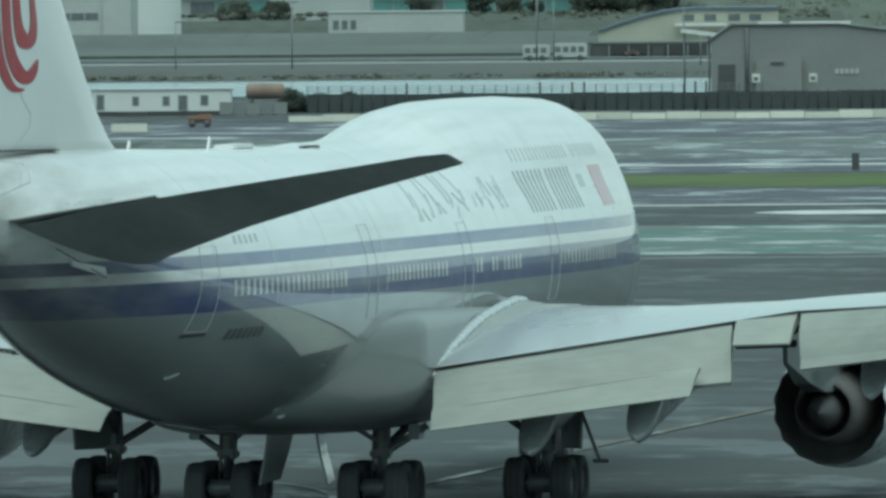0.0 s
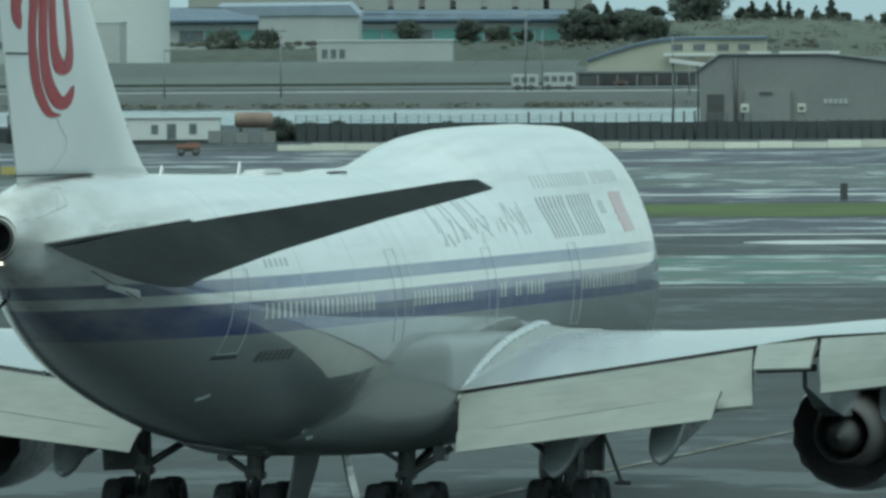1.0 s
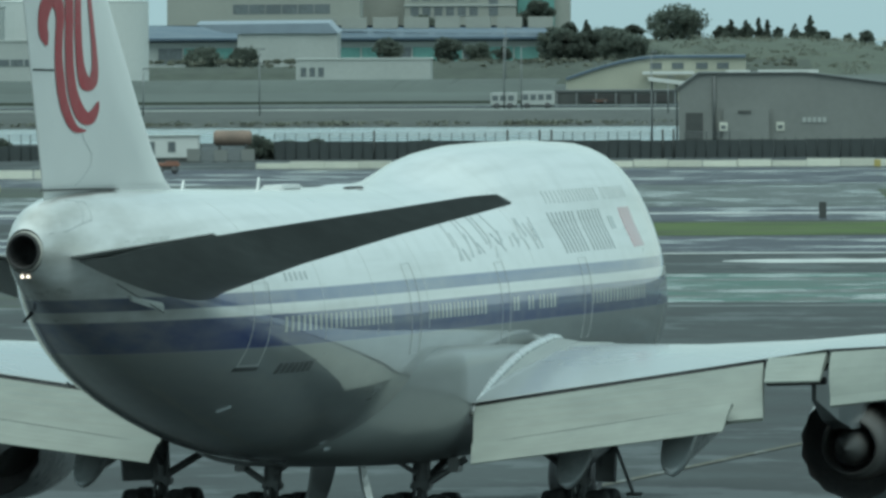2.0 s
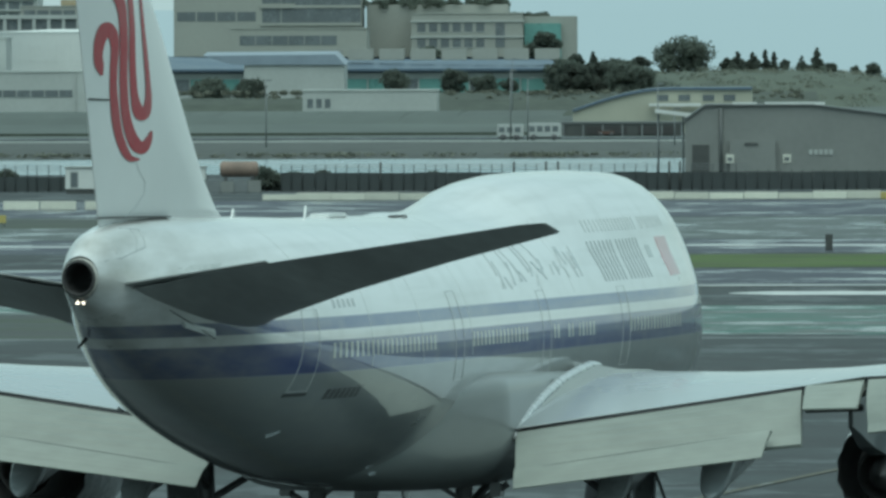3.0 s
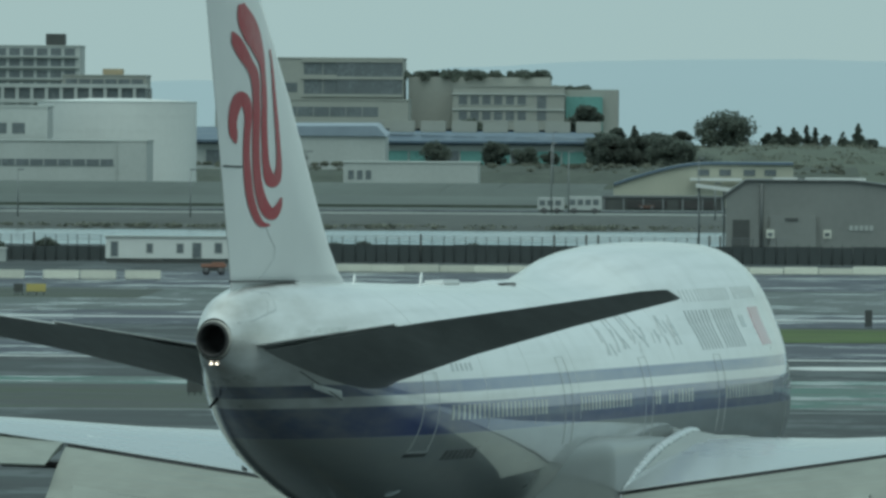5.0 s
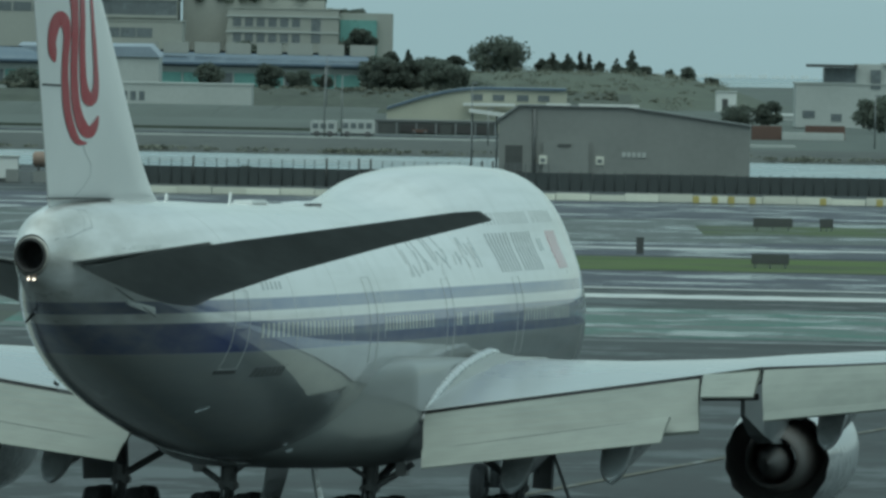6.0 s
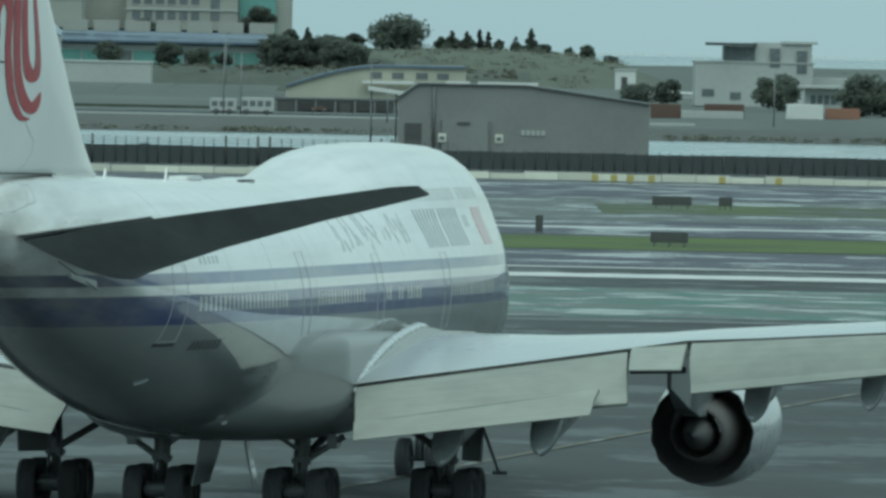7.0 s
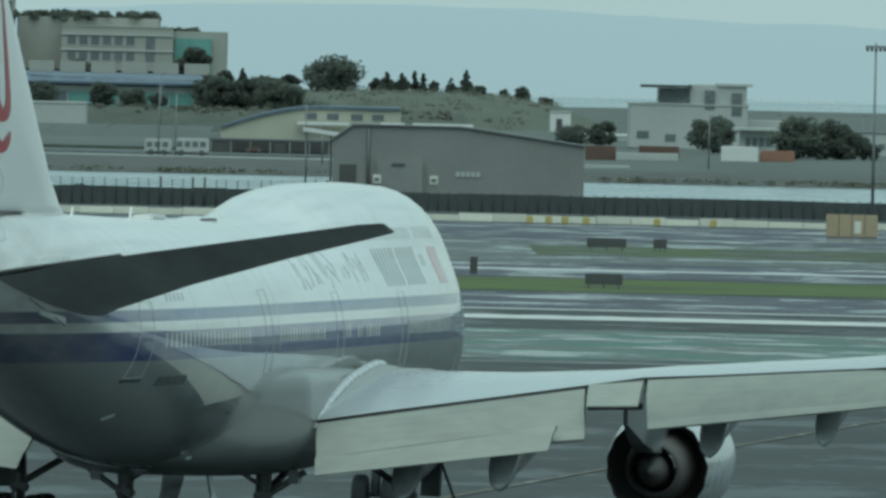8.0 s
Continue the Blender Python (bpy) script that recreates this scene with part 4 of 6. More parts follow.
def build_gear(plane):
    tyre, hub = wheel_meshes(0.66, 0.55)
    for x, s, top, kind in ((5.5, 36.1, 3.6, "wing"), (-5.58, 36.1, 3.6, "wing"), (1.92, 39.2, 2.5, "body"), (-1.98, 39.2, 2.5, "body")):
        sign = 1 if x > 0 else -1
        for ds in (-0.735, 0.735):
            for dx in (-0.59, 0.59):
                add_wheel(plane, tyre, hub, x + dx, s + ds, 0.66)
        bm = bmesh.new()
        rod(bm, at(s - 0.9, x, 0.66), at(s + 0.9, x, 0.66), 0.14)
        for ds in (-0.735, 0.735):
            rod(bm, at(s + ds, x - 0.62, 0.66), at(s + ds, x + 0.62, 0.66), 0.085)
            rod(bm, at(s + ds, x - 0.30, 0.66), at(s + ds, x + 0.30, 0.66), 0.24, 0.24, 16)
        part("bogie_beam", mesh_of("bogie_beam", bm, STEEL, False), plane, "steel bogie beam with axles and brakes")
        bm = bmesh.new()
        rod(bm, at(s, x, 0.6), at(s - 0.05, x, 1.55), 0.13, 0.13, 16)
        rod(bm, at(s - 0.05, x, 1.45), at(s - 0.2, x + (0.15 * sign if kind == "wing" else 0), top), 0.21, 0.23, 16)
        box(bm, x - 0.26, x + 0.26, ORIGIN - s - 0.2, ORIGIN - s + 0.2, 1.38, 1.62, 0.05)
        part("shock_strut", mesh_of("shock_strut", bm, STEEL, False), plane, "grey shock strut")
        bm = bmesh.new()
        rod(bm, at(s + 0.1, x, 1.5), at(s + 0.45, x, 1.1), 0.06)
        rod(bm, at(s + 0.45, x, 1.1), at(s + 0.25, x, 0.72), 0.06)
        rod(bm, at(s + 0.28, x - 0.12, 1.5), at(s + 0.45, x - 0.1, 1.08), 0.04)
        rod(bm, at(s + 0.22, x + 0.18, 0.75), at(s + 0.18, x + 0.18, 2.3), 0.025)
        rod(bm, at(s + 0.20, x - 0.2, 0.75), at(s + 0.16, x - 0.16, 2.3), 0.02)
        part("torque_link", mesh_of("torque_link", bm, STEEL, False), plane)
        bm = bmesh.new()
        if kind == "wing":
            rod(bm, at(s, x, 1.6), at(s - 0.6, x - sign * 1.5, 2.55), 0.10)
            rod(bm, at(s, x, 1.9), at(s + 1.4, x + sign * 0.25, 3.0), 0.08)
        else:
            rod(bm, at(s, x, 1.5), at(s - 1.7, x + sign * 0.55, 2.35), 0.11)
            rod(bm, at(s, x, 1.45), at(s - 0.2, x + sign * 1.15, 2.2), 0.09)
            rod(bm, at(s, x, 1.75), at(s + 0.3, x - sign * 0.75, 2.25), 0.06)
        part("drag_brace", mesh_of("drag_brace", bm, STEEL, False), plane, "diagonal steel brace")
        if kind == "wing":
            part("gear_door", slab("gear_door", (s - 0.5, x + sign * 0.35, 3.4), (s + 0.5, x + sign * 1.05, 3.4), (s + 0.4, x + sign * 0.95, 1.5), (s - 0.4, x + sign * 0.30, 1.5), WING_GREY, 0.06, 1, 0.06, 0.0), plane, "grey gear door panel")
            if sign > 0:
                bm = bmesh.new()
                rod(bm, at(s + 1.0, x + 0.95, 2.9), at(s + 1.3, x + 1.62, 1.25), 0.045)
                rod(bm, at(s + 1.28, x + 1.45, 1.24), at(s + 1.32, x + 1.85, 1.24), 0.05)
                part("door_strut", mesh_of("door_strut", bm, STEEL, False), plane)
        else:
            part("gear_door", slab("gear_door", (s - 0.3, sign * 0.34, 2.2), (s + 1.6, sign * 0.58, 2.2), (s + 1.5, sign * 0.84, 0.78), (s - 0.1, sign * 0.66, 0.86), WING_GREY, 0.06, 1, 0.05, 0.03), plane, "hanging pale gear door")
            part("gear_door_fitting", box_mesh("gear_door_fitting", x + sign * 0.85 - 0.14, x + sign * 0.85 + 0.14, ORIGIN - s - 0.1, ORIGIN - s + 0.6, 1.85, 2.25, WING_GREY, 0.03), plane)
    tyre, hub = wheel_meshes(0.62, 0.45)
    for dx in (-0.46, 0.46):
        add_wheel(plane, tyre, hub, dx, 7.9, 0.62)
    bm = bmesh.new()
    rod(bm, at(7.9, -0.5, 0.62), at(7.9, 0.5, 0.62), 0.08)
    rod(bm, at(7.9, 0, 0.6), at(7.7, 0, 2.7), 0.15)
    rod(bm, at(7.9, 0, 1.4), at(6.2, 0, 2.7), 0.07)
    part("nose_strut", mesh_of("nose_strut", bm, STEEL, False), plane, "steel nose gear strut")
    for sign in (1, -1):
        part("nose_gear_door", slab("nose_gear_door", (6.8, sign * 0.62, 2.5), (9.2, sign * 0.62, 2.5), (9.2, sign * 0.78, 1.5), (6.8, sign * 0.78, 1.5), WHITE, 0.04, 1, 0.04, 0.0), plane)


airliner = build_airliner()
build_gear(airliner)


# ---- the airfield ----
def sheet(name, x0, x1, y0, y1, z, mat, label, category, slope=0.0, cells=1):
    """A flat strip of ground; slope shifts its far edges along y per metre of x."""
    verts, faces = [], []
    for i in range(cells + 1):
        x = x0 + (x1 - x0) * i / cells
        verts += [(x, y0 + slope * x, z), (x, y1 + slope * x, z)]
    for i in range(cells):
        faces.append((2 * i, 2 * i + 2, 2 * i + 3, 2 * i + 1))
    return tagged(new(name, mesh_from(name, verts, faces, mat)), label, category, kind="structure")


sheet("ground", -3000, 3000, -400, 4990, 0.0, TARMAC, "wet dark tarmac with damp streaks", "tarmac")
sheet("pavement", -400, 400, 577, 640, 0.012, GREEN_PAVE, "wet green-tinted paved strip between taxiways", "pavement")


def worn_band():
    """A broad white band whose end is worn to a point, with frayed edges."""
    verts, faces = [], []
    xs = [1.4 + 0.5 * i for i in range(120)] + [62 + 20 * i for i in range(18)]
    for i, x in enumerate(xs):
        half = 5.0 * min(1.0, 0.06 + (x - 1.4) / 2.6) ** 0.7
        verts += [(x, 670 - half - 0.9 * noise.noise((x * 0.5, 1.0, 0)), 0.016), (x, 670 + half + 1.2 * noise.noise((x * 0.6, 7.0, 0)), 0.016)]
        if i:
            faces.append((2 * i - 2, 2 * i, 2 * i + 1, 2 * i - 1))
    return tagged(new("marking", mesh_from("marking", verts, faces, LINE_WHITE)), "broad worn white paint band on wet tarmac", "marking", kind="structure")


worn_band()
sheet("marking", -400, 400, 690, 693, 0.016, LINE_WHITE, "thin worn white paint line on wet tarmac", "marking")
sheet("marking", -400, 400, 569, 572, 0.016, LINE_WORN, "thin, nearly worn-off white paint line on wet tarmac", "marking")
sheet("pavement", -400, 400, 695, 742, 0.012, RUNWAY, "wet asphalt taxiway", "taxiway")
sheet("grass", -9.0, 400, 745, 790, 0.02, GRASS, "strip of short green grass beside the runway", "grass")
sheet("grass", -400, -24, 572, 622, 0.02, GRASS_DULL, "strip of dull wet grass beside the taxiway", "grass")
sheet("pavement", -400, 400, 796, 850, 0.012, RUNWAY, "wet grey asphalt taxiway", "taxiway")
sheet("marking", -400, 400, 822, 827, 0.016, LINE_WHITE, "thin worn white paint line on wet tarmac", "marking")
sheet("pavement", -400, 400, 852, 955, 0.012, CONCRETE, "pale wet concrete strip between runways", "pavement")
sheet("grass", 13.5, 400, 884, 930, 0.02, GRASS_THIN, "strip of thin wet grass between runways", "grass")
sheet("grass", -400, -44, 905, 950, 0.02, GRASS_DULL, "strip of thin grass by a taxiway sign", "grass")
sheet("runway", -400, 400, 958, 1054, 0.012, RUNWAY, "dark wet asphalt runway", "runway")
sheet("water", -900, 900, 1260, 1417, 0.02, WATER, "pale grey harbour channel", "water")


def land_z(x, y):
    """The shore beyond the channel rises gently away from the water."""
    return 0.0008 * y + 0.012 * max(0.0, min(60.0, x - 10))


def far_land():
    xs, ys = np.linspace(-900, 900, 121), np.linspace(1440, 2960, 20)
    verts = [(x, y, land_z(x, y) if y > 1441 else 0.0) for x in xs for y in ys]
    n = len(ys)
    faces = [(i * n + j, (i + 1) * n + j, (i + 1) * n + j + 1, i * n + j + 1) for i in range(len(xs) - 1) for j in range(n - 1)]
    return tagged(new("field", mesh_from("field", verts, faces, FIELD)), "flat grey-green land beyond the channel", "field", kind="structure")


far_land()


def settle(ob, x, y):
    """Stand a far thing on the shore's land."""
    ob.matrix_basis = Matrix.Translation((-0.0004 * y, 0, land_z(x, y))) @ ob.matrix_basis
    return ob


def curve_line(name, pts, width, mat, label, z=0.03):
    verts, faces = [], []
    for i, p in enumerate(pts):
        a, b = Vector(pts[max(i - 1, 0)]), Vector(pts[min(i + 1, len(pts) - 1)])
        d = (b - a).normalized()
        n = Vector((-d.y, d.x)) * width / 2
        verts += [(p[0] + n.x, p[1] + n.y, z), (p[0] - n.x, p[1] - n.y, z)]
    for i in range(len(pts) - 1):
        faces.append((2 * i, 2 * i + 1, 2 * i + 3, 2 * i + 2))
    return tagged(new(name, mesh_from(name, verts, faces, mat)), label, "road marking", kind="structure")


curve_line("marking", [(-22.4 + 1.0 * k, 243 + 6.0 * k - 0.009 * k * k) for k in range(60)], 0.32, LINE_YELLOW, "faded yellow taxi line on wet tarmac")
curve_line("marking", [(-15.2 + 5.0 * math.sin(k * 0.1), 317 + 14.5 * math.cos(k * 0.1)) for k in range(4, 17)], 0.2, LINE_WORN, "thin curved white line on wet tarmac")


def leaf_cloud(rng, clumps, per, leaf):
    """Many small leaf faces gathered in uneven clumps: list of (x, y, z, radius, height share)."""
    verts, faces = [], []
    for cx, cy, cz, r, squash in clumps:
        for _ in range(per):
            d = rng.normal(size=3)
            d /= np.linalg.norm(d)
            q = np.array((cx, cy, cz)) + d * r * (0.55 + 0.5 * rng.rand()) * np.array((1, 1, squash))
            a, b = rng.normal(size=3), rng.normal(size=3)
            a *= leaf / np.linalg.norm(a)
            b *= leaf / np.linalg.norm(b)
            k = len(verts)
            verts += [tuple(q + a), tuple(q + b), tuple(q - a), tuple(q - b)]
            faces.append((k, k + 1, k + 2, k + 3))
    return verts, faces


# ---- small things on the field ----
def barrier_mesh():
    bm = bmesh.new()
    box(bm, -1.45, 1.45, -0.3, 0.3, 0.0, 0.22, 0.03)
    box(bm, -1.45, 1.45, -0.14, 0.14, 0.22, 0.60, 0.03)
    return mesh_of("barrier", bm, BARRIER)


def barriers():
    me = barrier_mesh()
    rng = random.Random(2)
    y_at = lambda x: 1058
    x = -36.0
    while x < 66:
        ob = tagged(new("barrier", me), "low whitewashed concrete barrier block beside the runway", "barrier", "barriers along the runway")
        ob.matrix_basis = pose(x, y_at(x) + rng.uniform(-0.4, 0.4), 0.012, 0, 0, rng.uniform(-1, 1)) @ Matrix.Diagonal((1, 1, rng.uniform(0.85, 1.2), 1))
        x += 2.9 + rng.uniform(0, 0.05)
    for x, y in ((-59.4, 1003), (-55.0, 1003.2), (-52.0, 1003.1), (-48.4, 1003.3), (-63.1, 1002.6), (-66.1, 1002.4)):
        ob = tagged(new("barrier", me), "low whitewashed concrete barrier block beside the runway", "barrier", "barriers along the runway")
        ob.matrix_basis = pose(x, y, 0.012) @ Matrix.Diagonal((1, 1, 1.2, 1))
    mark = box_mesh("marker", -0.28, 0.28, -0.15, 0.15, 0, 0.62, YELLOW, 0.05)
    for x in (15.4, 20.2, 17.0, 26.2, 31.0, 18.4):
        ob = tagged(new("marker_block", mark), "small yellow plastic marker block beside the white barriers", "marker", "yellow markers")
        ob.matrix_basis = pose(x, y_at(x) - 2.2, 0.012)


barriers()


def fence():
    """A dark screened fence along the near shore, with open wire and posts above the screen."""
    f = tagged(new("fence"), "dark screened security fence along the shore", "fence")
    rng = random.Random(8)
    step = 3.0
    posts = [rod_mesh("fence_post", (0, 0, 0), (0, 0, 2.42), 0.04, FENCE, None, 8), rod_mesh("fence_post", (0, 0, 0), (0, 0, 2.62), 0.11, DARK_WALL, 0.10, 8),
             rod_mesh("fence_post", (0, 0, 0), (0, 0, 1.82), 0.04, FENCE, None, 8)]
    for k in range(62):
        x0 = -74 + step * k
        if -57.5 < x0 < -40.0:
            continue
        top = (1.38 if x0 < -57 else 1.66) + rng.uniform(-0.04, 0.04)
        part("fence_panel", box_mesh("fence_panel", x0 + 0.01, x0 + step - 0.01, 1122, 1122.05, 0.04, top, FENCE), f)
        for i in range(3):
            thick = 2 if x0 > 3 else 1 if rng.random() < 0.16 else 0
            part("fence_post", posts[thick], f, "", pose(x0 + i + rng.uniform(-0.1, 0.1), 1121.92, 0))
    for x0, x1 in ((-74, -58), (-38, 4)):
        for z in (1.92, 2.15, 2.38):
            part("fence_wire", rod_mesh("fence_wire", (x0, 1121.9, z), (x1, 1121.9, z), 0.022, GALVANISED, None, 6), f)


fence()


def sign(x, y, wide, tall, face, label, legs=0.25):
    s = tagged(new("runway_sign"), label, "sign", "runway signs")
    s.matrix_basis = pose(x, y, 0.02)
    part("sign_panel", box_mesh("sign_panel", -wide / 2, wide / 2, -0.12, 0.12, legs, legs + tall, face, 0.03), s)
    for k in range(3):
        u = -wide * 0.4 + wide * 0.4 * k
        part("leg", rod_mesh("leg", (u, 0, 0), (u, 0, legs + 0.02), 0.05, GALVANISED), s)
    for k in range(4):
        u = -wide / 2 + wide * (k + 0.5) / 4
        part("panel_rib", box_mesh("panel_rib", u - 0.02, u + 0.02, -0.13, -0.12, legs + 0.05, legs + tall - 0.05, face), s)
    return s


sign(18.95, 911, 2.9, 0.66, DARK_WALL, "dark back of a long runway sign on legs")
sign(22.9, 912, 1.0, 0.66, DARK_WALL, "dark back of a small runway sign on legs")
sign(15.65, 758, 2.3, 0.64, DARK_WALL, "dark back of a runway sign standing in grass")
sign(36.8, 758, 2.3, 0.64, DARK_WALL, "dark back of a runway sign standing in grass")
sign(8.1, 797, 0.48, 1.05, DARK_WALL, "small dark upright marker box beside grass", 0.1)
sign(-26.4, 600, 0.75, 0.8, DARK_WALL, "small dark electrical box on the grass", 0.1)
sign(-34.5, 564, 0.62, 0.75, DARK_WALL, "small dark electrical box on wet tarmac", 0.1)
sign(-52.0, 915, 1.45, 0.58, YELLOW, "yellow taxiway sign on legs")
sign(-53.3, 915, 0.7, 0.58, DARK_WALL, "black taxiway sign on legs")


def light_mast(x, y, tall):
    m = tagged(new("light_mast"), "tall grey steel floodlight mast", "light mast")
    m.matrix_basis = pose(x, y, 0)
    part("pole", rod_mesh("pole", (0, 0, 0), (0, 0, tall), 0.16, GALVANISED, 0.09), m)
    part("crossbar", box_mesh("crossbar", -0.9, 0.9, -0.08, 0.08, tall - 0.45, tall - 0.25, GALVANISED, 0.02), m)
    for k in range(5):
        part("floodlight", box_mesh("floodlight", -0.85 + 0.37 * k, -0.6 + 0.37 * k, -0.2, 0.1, tall - 0.75, tall - 0.45, DARK_WALL, 0.03), m)
    part("ladder_box", box_mesh("ladder_box", -0.25, 0.25, -0.3, -0.1, 0.3, 1.2, DARK_WALL, 0.02), m)


light_mast(44.9, 1066, 16.0)


def site_box():
    b = tagged(new("equipment_enclosure"), "tan plywood equipment enclosure beside the runway", "enclosure")
    b.matrix_basis = pose(41.0, 1012, 0.02)
    for k in range(4):
        part("panel", box_mesh("panel", -2.1 + 1.06 * k, -1.1 + 1.06 * k, -0.05, 0.05, 0.02, 1.85, TAN_BOX, 0.015), b)
    part("back_box", box_mesh("back_box", -2.05, 2.1, 0.08, 2.0, 0.0, 1.7, TAN_BOX, 0.03), b)
    part("door_plate", box_mesh("door_plate", 0.2, 0.75, -0.08, -0.05, 0.3, 1.3, BARRIER, 0.01), b)


site_box()


def window_row(parent, x0, x1, z0, z1, y, n, mat, gap=0.25, name="window", frame_mat=None):
    """n panes set in a wall that faces -y, each with a proud frame bar below."""
    step = (x1 - x0) / n
    for k in range(n):
        a = x0 + step * (k + gap / 2)
        b = x0 + step * (k + 1 - gap / 2)
        w = part(name, box_mesh(name, a, b, y - 0.06, y + 0.1, z0, z1, mat), parent)
        if frame_mat:
            part("sill", box_mesh("sill", a - 0.08, b + 0.08, y - 0.14, y - 0.02, z0 - 0.12, z0, frame_mat), w)


def building(name, label, x0, x1, y0, deep, z1, wall, roof, category="building", parapet=0.3, z0=0.0):
    b = tagged(new(name), label, category)
    part("wall", box_mesh("wall", x0, x1, y0, y0 + deep, z0, z1, wall, 0.04), b)
    part("roof", box_mesh("roof", x0 - 0.15, x1 + 0.15, y0 - 0.15, y0 + deep + 0.15, z1 + 0.004, z1 + parapet, roof, 0.05), b)
    return settle(b, (x0 + x1) / 2, y0)


def hangar():
    """Grey sheet-metal hangar with a low gable, seen on its long end."""
    h = tagged(new("hangar"), "grey sheet-metal hangar with low sloping roof behind the fence", "hangar")
    x0, x1, y = -1.7, 23.3, 1235
    prof = [(x0, 0.0), (x1, 0.0), (x1, 5.35), (11.0, 6.95), (0.3, 6.95), (x0, 5.45)]
    verts = [(x, y, z) for x, z in prof] + [(x, y + 18, z) for x, z in prof]
    n = len(prof)
    faces = [tuple(range(n)), tuple(range(2 * n - 1, n - 1, -1))] + [(i, i + n, (i + 1) % n + n, (i + 1) % n) for i in range(n)]
    part("wall", mesh_from("wall", verts, faces, GREY_STEEL), h, "grey ribbed metal wall")
    for a, b, za, zb in ((x0 - 0.2, 0.3, 5.4, 6.97), (0.3, 11.0, 6.97, 6.97), (11.0, x1 + 0.2, 6.97, 5.32)):
        verts = [(a, y - 0.3, za), (b, y - 0.3, zb), (b, y + 18, zb), (a, y + 18, za)]
        verts += [(p[0], p[1], p[2] + 0.14) for p in verts]
        part("roof", mesh_from("roof", verts, [(3, 2, 1, 0), (4, 5, 6, 7), (0, 1, 5, 4), (1, 2, 6, 5), (2, 3, 7, 6), (3, 0, 4, 7)], GREY_ROOF), h)
    for k in range(49):
        x = x0 + 0.25 + k * 0.508
        top = float(np.interp(x, [x0, 0.3, 11.0, x1], [5.4, 6.9, 6.9, 5.3]))
        part("wall_rib", box_mesh("wall_rib", x - 0.03, x + 0.03, y - 0.025, y, 0, top, GREY_STEEL), h)
    part("door", box_mesh("door", -1.0, 0.7, y - 0.12, y, 0.0, 3.1, DARK_WALL), h, "dark doorway")
    part("downpipe", rod_mesh("downpipe", (1.85, y - 0.15, 0), (1.85, y - 0.15, 6.7), 0.16, GREY_ROOF), h)
    part("side_shed", box_mesh("side_shed", 2.7, 7.3, y - 0.8, y, 0, 3.55, GREY_STEEL, 0.05), h)
    part("vent", box_mesh("vent", 4.2, 5.5, y - 0.9, y - 0.8, 3.05, 3.3, DARK_WALL), h)
    for xx, yy in ((2.35, y), (8.0, y)):
        w = part("window", box_mesh("window", xx, xx + 0.8, yy - 0.9 if xx < 3 else yy - 0.1, yy, 1.3, 2.15, BARRIER), h, "small white-framed window")
        part("pane", box_mesh("pane", xx + 0.15, xx + 0.62, yy - 0.95 if xx < 3 else yy - 0.14, yy - 0.1, 1.5, 1.85, GLASS_DARK), w)
    for k in range(5):
        part("vent_window", box_mesh("vent_window", 10.6 + 0.5 * k, 10.95 + 0.5 * k, y - 0.1, y, 2.1, 2.6, PALE), h)
    for a, b in ((6.2, 12.2), (3.0, 5.4)):
        part("ridge_strip", box_mesh("ridge_strip", a, b, y + 0.5, y + 1.4, 7.05, 7.32, OFF_WHITE), h, "white roof light strip")


hangar()


def trailer():
    t = tagged(new("site_trailer"), "long white portable office trailer on blocks", "trailer")
    t.matrix_basis = pose(-50.6, 1110, 0) @ Matrix.Diagonal((1, 1, 0.86, 1))
    part("body", box_mesh("body", -6.3, 6.2, 0, 3.0, 0.45, 2.65, OFF_WHITE, 0.05), t)
    part("roof", box_mesh("roof", -6.45, 6.35, -0.15, 3.1, 2.66, 2.82, PALE, 0.03), t)
    part("skirt", box_mesh("skirt", -6.2, 6.1, 0.1, 2.9, 0.0, 0.45, DARK_WALL), t)
    for x, w, z0, z1 in ((-5.8, 0.6, 0.7, 2.2), (-2.6, 0.5, 1.1, 2.0), (0.1, 0.55, 1.1, 2.0), (1.5, 0.75, 0.6, 2.1), (3.5, 0.6, 1.1, 2.1)):
        wd = part("window", box_mesh("window", x, x + w, -0.05, 0.02, z0, z1, GLASS_DARK), t)
        part("window_frame", box_mesh("window_frame", x - 0.08, x + w + 0.08, -0.03, 0.0, z0 - 0.08, z1 + 0.08, PALE), wd)
    part("steps", box_mesh("steps", -3.9, -1.2, -1.2, 0, 0.0, 0.4, DARK_WALL, 0.03), t)


trailer()


